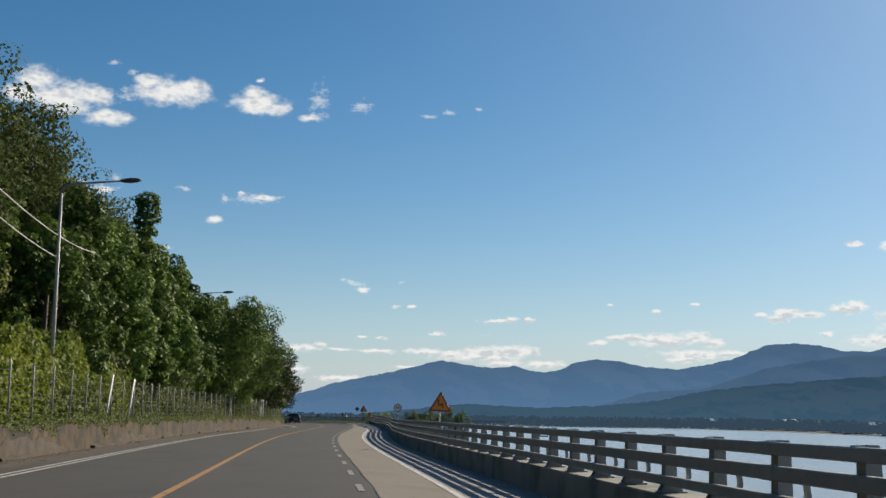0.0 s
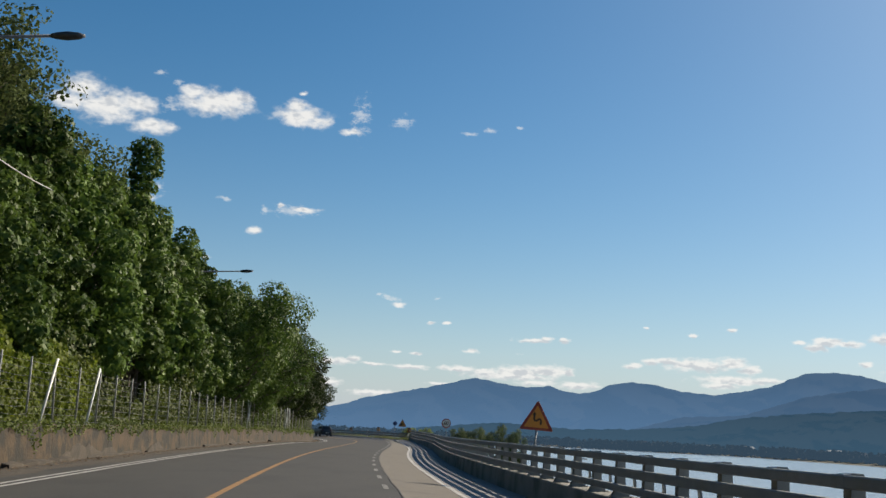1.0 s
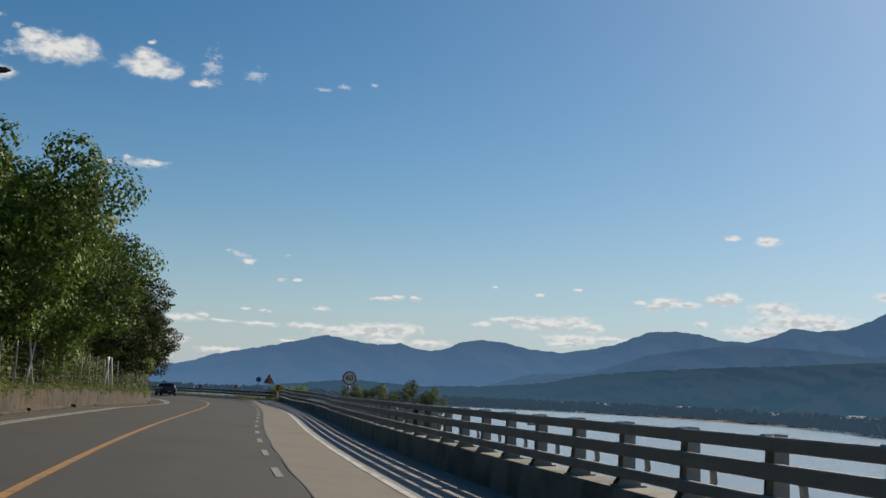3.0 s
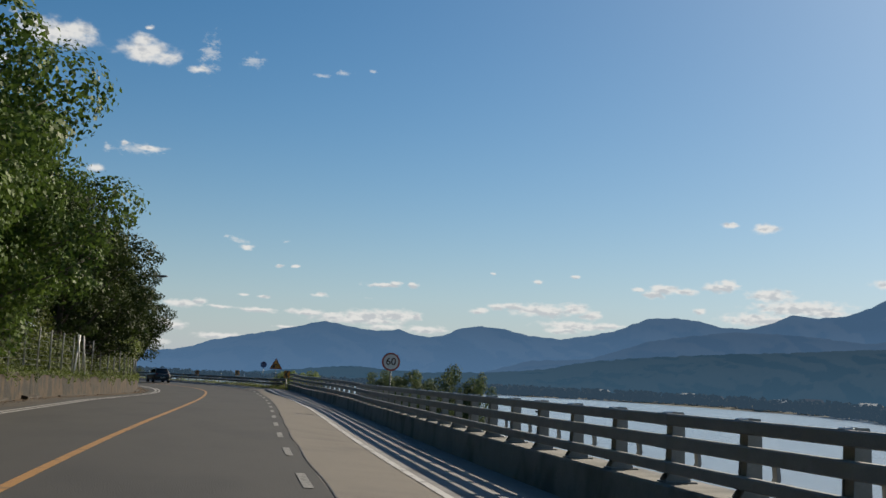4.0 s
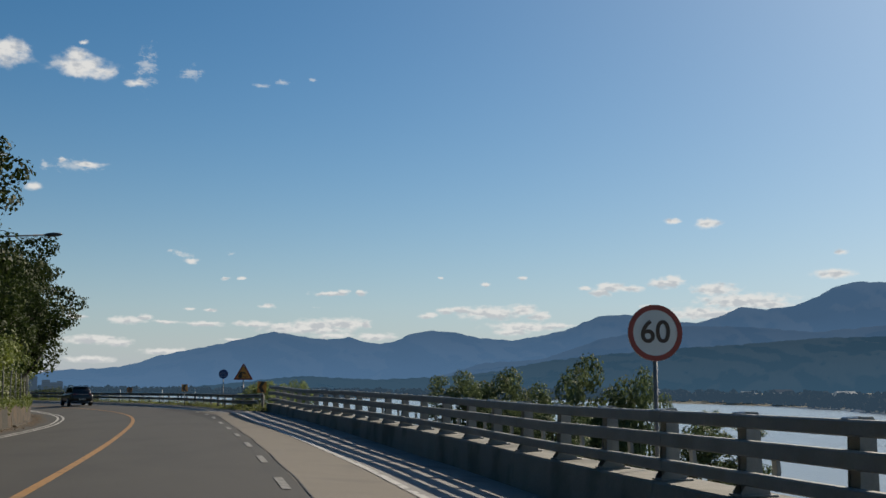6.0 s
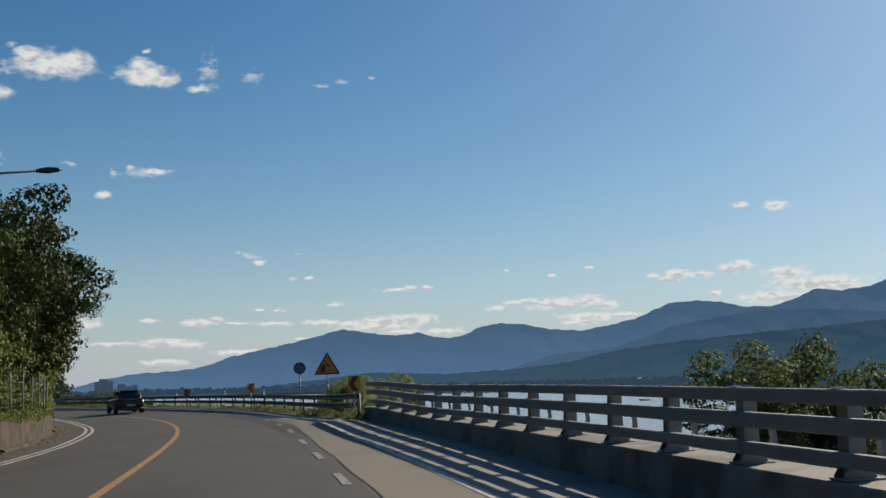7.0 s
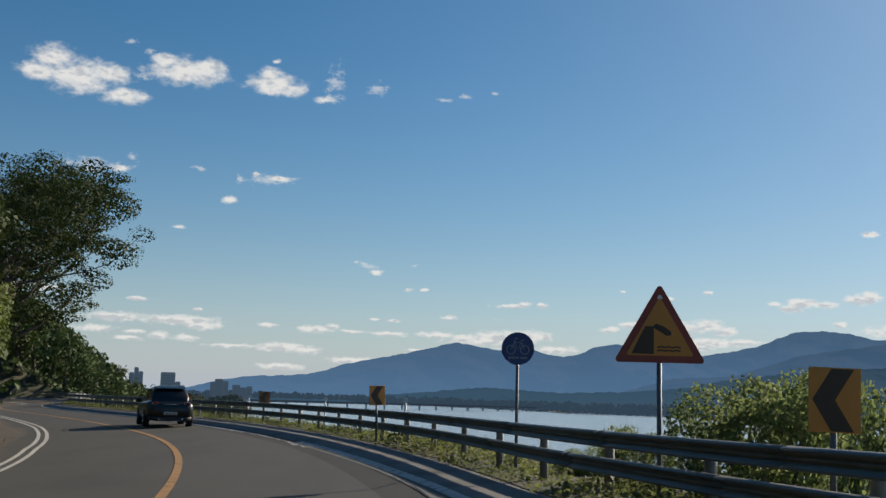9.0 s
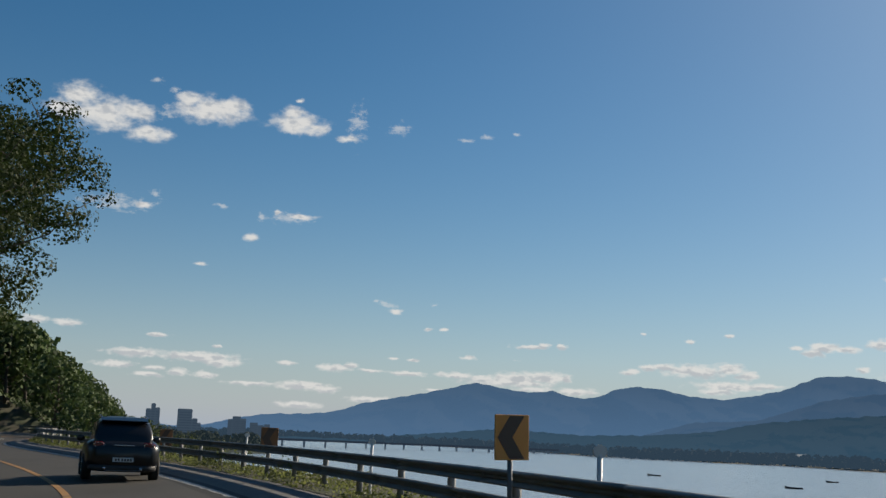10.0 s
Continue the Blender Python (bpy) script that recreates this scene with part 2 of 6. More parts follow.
# materials
def material(name, base, rough=0.8, metal=0.0, spread=0.25, grain=8.0, fine=60.0, bump=0.3, dark=None, dark_at=(0.5, 0.7), dark_scale=1.2, island=0.0, obj=0.0, stretch=(1, 1, 1)):
    """A procedural surface: two scales of colour variation, stains, fine relief."""
    m = bpy.data.materials.new(name)
    m.use_nodes = True
    t = m.node_tree
    b = t.nodes["Principled BSDF"]
    b.inputs["Roughness"].default_value, b.inputs["Metallic"].default_value = rough, metal
    geo = t.nodes.new("ShaderNodeNewGeometry")
    mp = t.nodes.new("ShaderNodeMapping")
    mp.inputs["Scale"].default_value = stretch
    t.links.new(geo.outputs["Position"], mp.inputs[0])

    def nz(scale, detail):
        n = t.nodes.new("ShaderNodeTexNoise")
        n.inputs["Scale"].default_value, n.inputs["Detail"].default_value = scale, detail
        t.links.new(mp.outputs[0], n.inputs["Vector"])
        return n.outputs["Fac"]

    def mx(op, a, c):
        n = t.nodes.new("ShaderNodeMath")
        n.operation = op
        for i, v in enumerate((a, c)):
            if isinstance(v, (int, float)):
                n.inputs[i].default_value = v
            else:
                t.links.new(v, n.inputs[i])
        return n.outputs[0]

    g, f = nz(grain, 5.0), nz(fine, 3.0)
    v = mx("ADD", mx("MULTIPLY", mx("SUBTRACT", g, 0.5), spread * 2.4), mx("MULTIPLY", mx("SUBTRACT", f, 0.5), spread * 1.6))
    if island:
        v = mx("ADD", v, mx("MULTIPLY", mx("SUBTRACT", geo.outputs["Random Per Island"], 0.5), island * 2))
    if obj:
        oi = t.nodes.new("ShaderNodeObjectInfo")
        v = mx("ADD", v, mx("MULTIPLY", mx("SUBTRACT", oi.outputs["Random"], 0.5), obj * 2))
    gain = mx("ADD", v, 1.0)
    rgb = t.nodes.new("ShaderNodeMix")
    rgb.data_type, rgb.blend_type = "RGBA", "MULTIPLY"
    rgb.inputs[0].default_value = 1.0
    rgb.inputs[6].default_value = (*base, 1)
    comb = t.nodes.new("ShaderNodeCombineColor")
    for i in range(3):
        t.links.new(gain, comb.inputs[i])
    t.links.new(comb.outputs[0], rgb.inputs[7])
    colour = rgb.outputs[2]
    if dark:
        st = nz(dark_scale, 6.0)
        r = t.nodes.new("ShaderNodeMapRange")
        r.interpolation_type = "SMOOTHSTEP"
        r.inputs["From Min"].default_value, r.inputs["From Max"].default_value = dark_at
        t.links.new(st, r.inputs["Value"])
        m2 = t.nodes.new("ShaderNodeMix")
        m2.data_type = "RGBA"
        t.links.new(r.outputs[0], m2.inputs[0])
        t.links.new(colour, m2.inputs[6])
        m2.inputs[7].default_value = (*dark, 1)
        colour = m2.outputs[2]
    t.links.new(colour, b.inputs["Base Color"])
    if bump:
        bp = t.nodes.new("ShaderNodeBump")
        bp.inputs["Strength"].default_value, bp.inputs["Distance"].default_value = bump, 0.02
        t.links.new(f, bp.inputs["Height"])
        t.links.new(bp.outputs[0], b.inputs["Normal"])
    return m


def leaf_material(name, base, tip, glow=0.35, rough=0.5, gloss=0.3):
    """Leaves: colour varies leaf by leaf and tree by tree; light passes through."""
    m = bpy.data.materials.new(name)
    m.use_nodes = True
    t = m.node_tree
    b = t.nodes["Principled BSDF"]
    b.inputs["Roughness"].default_value = rough
    b.inputs["Specular IOR Level"].default_value = gloss
    geo, oi = t.nodes.new("ShaderNodeNewGeometry"), t.nodes.new("ShaderNodeObjectInfo")
    big = t.nodes.new("ShaderNodeTexNoise")
    big.inputs["Scale"].default_value, big.inputs["Detail"].default_value = 0.45, 3.0
    t.links.new(geo.outputs["Position"], big.inputs["Vector"])
    a = t.nodes.new("ShaderNodeMath")
    a.operation = "MULTIPLY_ADD"
    t.links.new(geo.outputs["Random Per Island"], a.inputs[0])
    a.inputs[1].default_value = 0.55
    s2 = t.nodes.new("ShaderNodeMath")
    s2.operation = "MULTIPLY_ADD"
    t.links.new(big.outputs["Fac"], s2.inputs[0])
    s2.inputs[1].default_value, s2.inputs[2].default_value = 1.3, -0.45
    t.links.new(s2.outputs[0], a.inputs[2])
    a.use_clamp = True
    mix = t.nodes.new("ShaderNodeMix")
    mix.data_type = "RGBA"
    mix.inputs[6].default_value, mix.inputs[7].default_value = (*base, 1), (*tip, 1)
    t.links.new(a.outputs[0], mix.inputs[0])
    hs = t.nodes.new("ShaderNodeHueSaturation")
    r = t.nodes.new("ShaderNodeMapRange")
    r.inputs["To Min"].default_value, r.inputs["To Max"].default_value = 0.75, 1.2
    t.links.new(oi.outputs["Random"], r.inputs["Value"])
    t.links.new(r.outputs[0], hs.inputs["Value"])
    t.links.new(mix.outputs[2], hs.inputs["Color"])
    t.links.new(hs.outputs[0], b.inputs["Base Color"])
    tr = t.nodes.new("ShaderNodeBsdfTranslucent")
    t.links.new(hs.outputs[0], tr.inputs["Color"])
    ms = t.nodes.new("ShaderNodeMixShader")
    ms.inputs[0].default_value = glow
    t.links.new(b.outputs[0], ms.inputs[1])
    t.links.new(tr.outputs[0], ms.inputs[2])
    t.links.new(ms.outputs[0], t.nodes["Material Output"].inputs[0])
    return m


def haze_glow_material(name, haze, ground, share, top=0.0, thick=1.42):
    """Far backdrop; the haze of kilometres of air is painted in as glow."""
    m = bpy.data.materials.new(name)
    m.use_nodes = True
    t = m.node_tree
    b = t.nodes["Principled BSDF"]
    b.inputs["Roughness"].default_value = 1.0
    n = t.nodes.new("ShaderNodeTexNoise")
    n.inputs["Scale"].default_value, n.inputs["Detail"].default_value = 0.03, 7.0
    geo = t.nodes.new("ShaderNodeNewGeometry")
    t.links.new(geo.outputs["Position"], n.inputs["Vector"])
    mix = t.nodes.new("ShaderNodeMix")
    mix.data_type = "RGBA"
    mix.inputs[6].default_value = (*[c * 0.8 for c in ground], 1)
    mix.inputs[7].default_value = (*[c * 1.22 for c in ground], 1)
    t.links.new(n.outputs["Fac"], mix.inputs[0])
    t.links.new(mix.outputs[2], b.inputs["Base Color"])
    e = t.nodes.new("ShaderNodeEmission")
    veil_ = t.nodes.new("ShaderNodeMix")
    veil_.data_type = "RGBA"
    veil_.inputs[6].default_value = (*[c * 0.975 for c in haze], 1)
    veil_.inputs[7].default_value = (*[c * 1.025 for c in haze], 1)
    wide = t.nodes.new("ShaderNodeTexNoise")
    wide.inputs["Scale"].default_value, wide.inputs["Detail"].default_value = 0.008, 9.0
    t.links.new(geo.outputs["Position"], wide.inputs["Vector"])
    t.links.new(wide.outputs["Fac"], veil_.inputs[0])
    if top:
        # painted haze: the glow is stronger low over the lake
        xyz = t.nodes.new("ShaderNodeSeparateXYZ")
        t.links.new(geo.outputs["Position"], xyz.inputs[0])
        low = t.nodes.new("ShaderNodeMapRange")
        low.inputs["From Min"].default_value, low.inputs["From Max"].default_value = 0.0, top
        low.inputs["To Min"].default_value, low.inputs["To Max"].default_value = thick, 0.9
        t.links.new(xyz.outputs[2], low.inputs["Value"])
        low_haze_glow = t.nodes.new("ShaderNodeVectorMath")
        low_haze_glow.operation = "SCALE"
        t.links.new(veil_.outputs[2], low_haze_glow.inputs[0])
        t.links.new(low.outputs[0], low_haze_glow.inputs["Scale"])
        t.links.new(low_haze_glow.outputs[0], e.inputs["Color"])
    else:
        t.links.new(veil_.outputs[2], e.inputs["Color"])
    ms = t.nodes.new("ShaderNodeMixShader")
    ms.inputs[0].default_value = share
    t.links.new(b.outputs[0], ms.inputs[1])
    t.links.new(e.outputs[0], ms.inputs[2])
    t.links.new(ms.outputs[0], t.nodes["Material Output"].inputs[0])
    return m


M_ASPHALT = material("asphalt", (0.0334, 0.0312, 0.0264), 0.82, spread=0.2, grain=1.3, fine=38.0, bump=0.25, dark=(0.0228, 0.0218, 0.0188), dark_at=(0.46, 0.7), dark_scale=0.5, stretch=(1, 0.35, 1))
M_SHOULDER = material("worn_concrete", (0.136, 0.121, 0.0966), 0.88, spread=0.14, grain=1.1, fine=40.0, bump=0.35, dark=(0.104, 0.0916, 0.0764), dark_at=(0.52, 0.75), dark_scale=0.5)
M_GUTTER = material("gutter_concrete", (0.2, 0.194, 0.189), 0.85, spread=0.16, grain=1.6, fine=30.0, bump=0.35, dark=(0.126, 0.122, 0.119), dark_at=(0.5, 0.72), dark_scale=0.8)
M_EDGE = material("stained_gutter", (0.128, 0.124, 0.12), 0.88, spread=0.2, grain=1.6, fine=30.0, bump=0.4, dark=(0.075, 0.073, 0.07), dark_at=(0.48, 0.7), dark_scale=0.8)
M_DIRT = material("dirt", (0.0608, 0.0486, 0.0346), 0.95, spread=0.4, grain=2.2, fine=25.0, bump=0.8, dark=(0.0384, 0.032, 0.0224), dark_at=(0.48, 0.62), dark_scale=1.8)
M_WALL = material("stained_concrete", (0.044, 0.0275, 0.0112), 0.92, spread=0.7, grain=2.2, fine=14.0, bump=1.0, dark=(0.0105, 0.0092, 0.0045), dark_at=(0.42, 0.6), dark_scale=1.7, stretch=(0.9, 0.9, 0.8), obj=0.12)
M_SPALL = material("spalled_concrete", (0.0518, 0.0415, 0.0283), 0.95, spread=0.3, grain=3.0, fine=20.0, bump=0.8, dark=(0.0346, 0.0277, 0.0194), dark_at=(0.42, 0.62), dark_scale=1.6)
M_KERB = material("kerb_concrete", (0.2125, 0.2065, 0.1827), 0.9, spread=0.2, grain=1.8, fine=22.0, bump=0.5, dark=(0.1105, 0.1088, 0.0935), dark_at=(0.46, 0.66), dark_scale=0.9)
M_WHITE = material("white_paint", (0.41, 0.402, 0.378), 0.7, spread=0.2, grain=5.0, fine=40.0, bump=0.25, dark=(0.109, 0.105, 0.0952), dark_at=(0.5, 0.7), dark_scale=4.0)
M_DASH = material("worn_white_paint", (0.224, 0.218, 0.197), 0.75, spread=0.25, grain=5.0, fine=40.0, bump=0.25, dark=(0.116, 0.112, 0.102), dark_at=(0.45, 0.64), dark_scale=9.0)
M_YELLOW = material("yellow_paint", (0.301, 0.16, 0.048), 0.7, spread=0.2, grain=5.0, fine=40.0, bump=0.25, dark=(0.109, 0.0768, 0.0416), dark_at=(0.5, 0.72), dark_scale=4.0)
M_RAIL = material("galvanised_rail", (0.2125, 0.221, 0.2167), 0.65, metal=0.15, spread=0.2, grain=2.5, fine=35.0, bump=0.12, dark=(0.204, 0.204, 0.187), dark_at=(0.52, 0.7), dark_scale=1.6, obj=0.06)
M_BEAM = material("zinc_beam", (0.18, 0.185, 0.18), 0.55, metal=0.4, spread=0.2, grain=2.5, fine=35.0, bump=0.12, dark=(0.2, 0.19, 0.17), dark_at=(0.52, 0.7), dark_scale=1.6, obj=0.06)
M_GALV = material("weathered_pole", (0.34, 0.345, 0.34), 0.6, metal=0.1, spread=0.15, grain=4.0, fine=50.0, bump=0.08)
M_STEEL = material("zinc_steel", (0.15, 0.155, 0.16), 0.6, metal=0.25, spread=0.15, grain=4.0, fine=50.0, bump=0.08)
M_POST = material("fence_steel", (0.286, 0.286, 0.265), 0.6, metal=0.1, spread=0.2, grain=3.0, fine=30.0, bump=0.1, obj=0.1)
M_BRACE = material("white_painted_steel", (0.62, 0.62, 0.58), 0.6, metal=0.0, spread=0.12, grain=3.0, fine=30.0, bump=0.1)
M_BARK = material("bark", (0.085, 0.07, 0.055), 0.95, spread=0.4, grain=6.0, fine=22.0, bump=0.9, stretch=(1, 1, 0.3))
M_SOIL = material("soil", (0.064, 0.0544, 0.0352), 0.97, spread=0.35, grain=0.6, fine=6.0, bump=0.8, dark=(0.0288, 0.0384, 0.0128), dark_at=(0.42, 0.6), dark_scale=0.3)
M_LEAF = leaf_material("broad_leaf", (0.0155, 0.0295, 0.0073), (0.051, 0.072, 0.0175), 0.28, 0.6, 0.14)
M_VINE = leaf_material("vine_leaf", (0.0275, 0.0587, 0.0112), (0.131, 0.198, 0.0375), 0.32, 0.55, 0.18)
M_PINE = leaf_material("hill_leaf", (0.04, 0.07, 0.021), (0.082, 0.118, 0.037), 0.25, 0.7)
# yellow-green vine leaf with sunlight put into its brighter colour
M_SUNVINE = leaf_material("sun_tinted_vine_leaf", (0.055, 0.1, 0.009), (0.25, 0.30, 0.03), 0.5, 0.55, 0.15)
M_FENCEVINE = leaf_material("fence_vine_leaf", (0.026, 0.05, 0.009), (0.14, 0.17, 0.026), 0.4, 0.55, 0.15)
M_HILL = leaf_material("pine_needle", (0.046, 0.064, 0.02), (0.11, 0.138, 0.046), 0.3, 0.8, 0.1)
M_SHRUB = leaf_material("shrub_leaf", (0.034, 0.051, 0.017), (0.0952, 0.109, 0.0374), 0.45, 0.6)
M_LAKELEAF = leaf_material("lakeside_leaf", (0.05, 0.073, 0.034), (0.115, 0.146, 0.064), 0.42, 0.65, 0.15)
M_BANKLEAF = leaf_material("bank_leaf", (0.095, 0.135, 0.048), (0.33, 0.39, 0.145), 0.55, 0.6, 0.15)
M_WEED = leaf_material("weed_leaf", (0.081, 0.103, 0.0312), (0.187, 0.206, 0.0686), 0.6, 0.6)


# mesh making
class Mesh:
    """Gathers points and faces for one mesh."""

    def __init__(self):
        self.v, self.f = [], []

    def add(self, pts, faces):
        n = len(self.v)
        self.v += [tuple(p) for p in pts]
        self.f += [tuple(n + i for i in q) for q in faces]
        return self

    def box(self, lo, hi, m=None, chamfer=0.0):
        (x0, y0, z0), (x1, y1, z1) = lo, hi
        if chamfer <= 0:
            pts = [Vector(p) for p in ((x0, y0, z0), (x1, y0, z0), (x1, y1, z0), (x0, y1, z0), (x0, y0, z1), (x1, y0, z1), (x1, y1, z1), (x0, y1, z1))]
            fcs = [(3, 2, 1, 0), (4, 5, 6, 7), (0, 1, 5, 4), (1, 2, 6, 5), (2, 3, 7, 6), (3, 0, 4, 7)]
        else:
            c = chamfer
            pts, fcs, ring = [], [], []
            for z, k in ((z0, c), (z0 + c, 0), (z1 - c, 0), (z1, c)):
                base = len(pts)
                a = c - k if k == 0 else c
                i = k
                pts += [Vector(p) for p in ((x0 + i + c, y0 + i, z), (x1 - i - c, y0 + i, z), (x1 - i, y0 + i + c, z), (x1 - i, y1 - i - c, z), (x1 - i - c, y1 - i, z), (x0 + i + c, y1 - i, z), (x0 + i, y1 - i - c, z), (x0 + i, y0 + i + c, z))]
                ring.append(base)
            for a, b in zip(ring, ring[1:]):
                fcs += [(a + j, a + (j + 1) % 8, b + (j + 1) % 8, b + j) for j in range(8)]
            fcs += [tuple(ring[0] + j for j in range(7, -1, -1)), tuple(ring[-1] + j for j in range(8))]
        if m is not None:
            pts = [m @ p for p in pts]
        return self.add(pts, fcs)

    def tube(self, path, radii, sides=8, caps=True):
        """A round bar along a path; one radius or one for each point."""
        path = [Vector(p) for p in path]
        if isinstance(radii, (int, float)):
            radii = [radii] * len(path)
        up, pts, fcs = None, [], []
        for i, p in enumerate(path):
            ahead = (path[min(i + 1, len(path) - 1)] - path[max(i - 1, 0)]).normalized()
            if up is None:
                up = Vector((0, 0, 1)) if abs(ahead.z) < 0.9 else Vector((1, 0, 0))
            side = ahead.cross(up).normalized()
            up = side.cross(ahead).normalized()
            for k in range(sides):
                a = 2 * math.pi * k / sides
                pts.append(p + radii[i] * (math.cos(a) * side + math.sin(a) * up))
        for i in range(len(path) - 1):
            for k in range(sides):
                a, b = i * sides + k, i * sides + (k + 1) % sides
                fcs.append((a, b, b + sides, a + sides))
        if caps:
            fcs += [tuple(range(sides - 1, -1, -1)), tuple(len(pts) - sides + k for k in range(sides))]
        return self.add(pts, fcs)

    def sweep(self, section, stations, off, closed=True, caps=True, lift=lambda s: 0.0):
        """A cross-section of (d, z) points swept along the road at off(s)."""
        n, pts, fcs = len(section), [], []
        for s in stations:
            o = off(s)
            pts += [at(s, o + d, z + lift(s)) for d, z in section]
        for i in range(len(stations) - 1):
            for k in range(n if closed else n - 1):
                a, b = i * n + k, i * n + (k + 1) % n
                fcs.append((a, b, b + n, a + n))
        if closed and caps:
            fcs += [tuple(range(n)), tuple(len(pts) - 1 - k for k in range(n))]
        return self.add(pts, fcs)

    def plate(self, outline, y0, y1, m=None):
        """A flat plate in the xz plane between y0 and y1, from its outline."""
        n = len(outline)
        pts = [Vector((x, y0, z)) for x, z in outline] + [Vector((x, y1, z)) for x, z in outline]
        if m is not None:
            pts = [m @ p for p in pts]
        fcs = [tuple(range(n)), tuple(range(2 * n - 1, n - 1, -1))]
        fcs += [(k, k + n, (k + 1) % n + n, (k + 1) % n) for k in range(n)]
        return self.add(pts, fcs)

    def data(self, name, mat, smooth=False):
        me = bpy.data.meshes.new(name)
        me.from_pydata(self.v, [], self.f)
        me.update()
        bm = bmesh.new()
        bm.from_mesh(me)
        bmesh.ops.recalc_face_normals(bm, faces=bm.faces)
        bm.to_mesh(me)
        bm.free()
        if smooth:
            me.polygons.foreach_set("use_smooth", [True] * len(me.polygons))
        me.materials.append(mat)
        return me


def big_mesh(name, verts, faces, mat, smooth=False):
    """A mesh from numpy arrays of points and of quads or triangles."""
    me = bpy.data.meshes.new(name)
    k = faces.shape[1]
    me.vertices.add(len(verts))
    me.vertices.foreach_set("co", np.asarray(verts, np.float32).ravel())
    me.loops.add(faces.size)
    me.loops.foreach_set("vertex_index", faces.astype(np.int32).ravel())
    me.polygons.add(len(faces))
    me.polygons.foreach_set("loop_start", np.arange(0, faces.size, k, dtype=np.int32))
    me.polygons.foreach_set("loop_total", np.full(len(faces), k, np.int32))
    if smooth:
        me.polygons.foreach_set("use_smooth", np.ones(len(faces), bool))
    me.update(calc_edges=True)
    me.materials.append(mat)
    return me


def part(name, mesh, mat, parent=None, label="", smooth=False, m=None):
    """One mesh object; a part where a parent is given."""
    ob = new(name, mesh.data(name, mat, smooth) if isinstance(mesh, Mesh) else mesh)
    if parent is not None:
        ob.parent = parent
    if m is not None:
        ob.matrix_local = m
    if label:
        ob["label"] = label
    return ob


def steps(a, b, n):
    k = max(1, int(math.ceil((b - a) / n)))
    return [a + (b - a) * i / k for i in range(k + 1)]


# ground, water and road
WATER_Z = -9.0
SHORE = [(-180, 2600), (-40, 2600), (-14, 2500), (-4.3, 2380), (5, 1570), (10.7, 1120), (19, 1010), (26, 795), (35, 470), (50, 330), (75, 280), (110, 300), (180, 400)]


def along(x, y):
    """Nearest s and signed d of many places."""
    s_out, d_out = np.empty(len(x)), np.empty(len(x))
    sp, xp, yp, tp = S_ALL[::4], PX[::4], PY[::4], TH[::4]
    for i in range(0, len(x), 4000):
        a, b = x[i:i + 4000, None], y[i:i + 4000, None]
        k = ((a - xp) ** 2 + (b - yp) ** 2).argmin(1)
        s_out[i:i + 4000] = sp[k]
        d_out[i:i + 4000] = (x[i:i + 4000] - xp[k]) * np.cos(tp[k]) + (y[i:i + 4000] - yp[k]) * np.sin(tp[k])
    return s_out, d_out


def soft(v, a, b):
    f = np.clip((v - a) / (b - a), 0, 1)
    return f * f * (3 - 2 * f)


def ground_height(x, y):
    s, d = along(x, y)
    bk = 0.045 * np.clip((s - 112) / 38, 0, 1)
    z = bk * np.clip(d, -9, 6) - 0.12 - 0.34 * soft(d, 0.6, 1.8) * (1 - soft(s, 140, 149))
    left = np.array([wall_d(v) for v in s])
    edge = np.where(s < 149, np.array([rail_d(v) for v in s]) + 0.5, 4.2)
    # bank behind the left wall, then the hillside
    up = soft(-(d - left), 1.3, 1.7) * 1.15
    steep = np.clip((-(d - left) - 2.5) / 31.5, 0, 1)
    hill = 31.0 * (1 - soft(s, 55, 120)) + 7.0 * soft(s, 55, 120) * (1 - soft(s, 165, 205)) + 34.0 * soft(s, 232, 300) * soft(-np.degrees(np.arctan2(x + 1.5, y - 161)), 13.0, 26.0)
    z = z + up * (1 - soft(s, 188, 196)) + steep * hill
    # slope down to the lake
    z = z - soft(d - edge, 0.0, 12.0) * 11.5
    # the far shore
    azi = np.degrees(np.arctan2(x, y - 80))
    r = np.hypot(x, y - 80)
    sh = np.interp(azi, [a for a, _ in SHORE], [b for _, b in SHORE])
    far = soft(r - sh, -4, 12)
    right = d > edge
    z = np.where(right, np.maximum(z, -11.6), z)
    z = np.where(right, z + far * 3.9, z)
    # wooded headland beyond the bend
    a = np.degrees(np.arctan2(x + 1.5, y - 161))
    rr = np.hypot(x + 1.5, y - 161)
    land = soft(-a, 10.6, 12.4) * soft(y, 232, 246) * (np.abs(a) < 80)
    z = np.where((y > 225) & (d > 4), z * (1 - land) + land * (0.2 + 15.0 * soft(-a, 12.4, 23) * soft(rr, 90, 200)), z)
    return z


def spaced(core, reach, n):
    lo, hi = core[0], core[-1]
    g = np.geomspace(1.0, reach, n) - 1.0
    return np.concatenate([lo - g[:0:-1], core, hi + g[1:]])


gx = spaced(np.arange(-46.0, 18.1, 1.0), 4700.0, 46)
gy = spaced(np.arange(-20.0, 262.1, 1.5), 4700.0, 46)
GX, GY = np.meshgrid(gx, gy)
gz = ground_height(GX.ravel(), GY.ravel())
idx = np.arange(GX.size).reshape(GX.shape)
gf = np.stack([idx[:-1, :-1], idx[:-1, 1:], idx[1:, 1:], idx[1:, :-1]], -1).reshape(-1, 4)
ground = new("ground", big_mesh("ground", np.stack([GX.ravel(), GY.ravel(), gz], -1), gf, M_SOIL, True))
tagged(ground, "rough soil and grass banks sloping down to the lake", "ground", kind="structure")

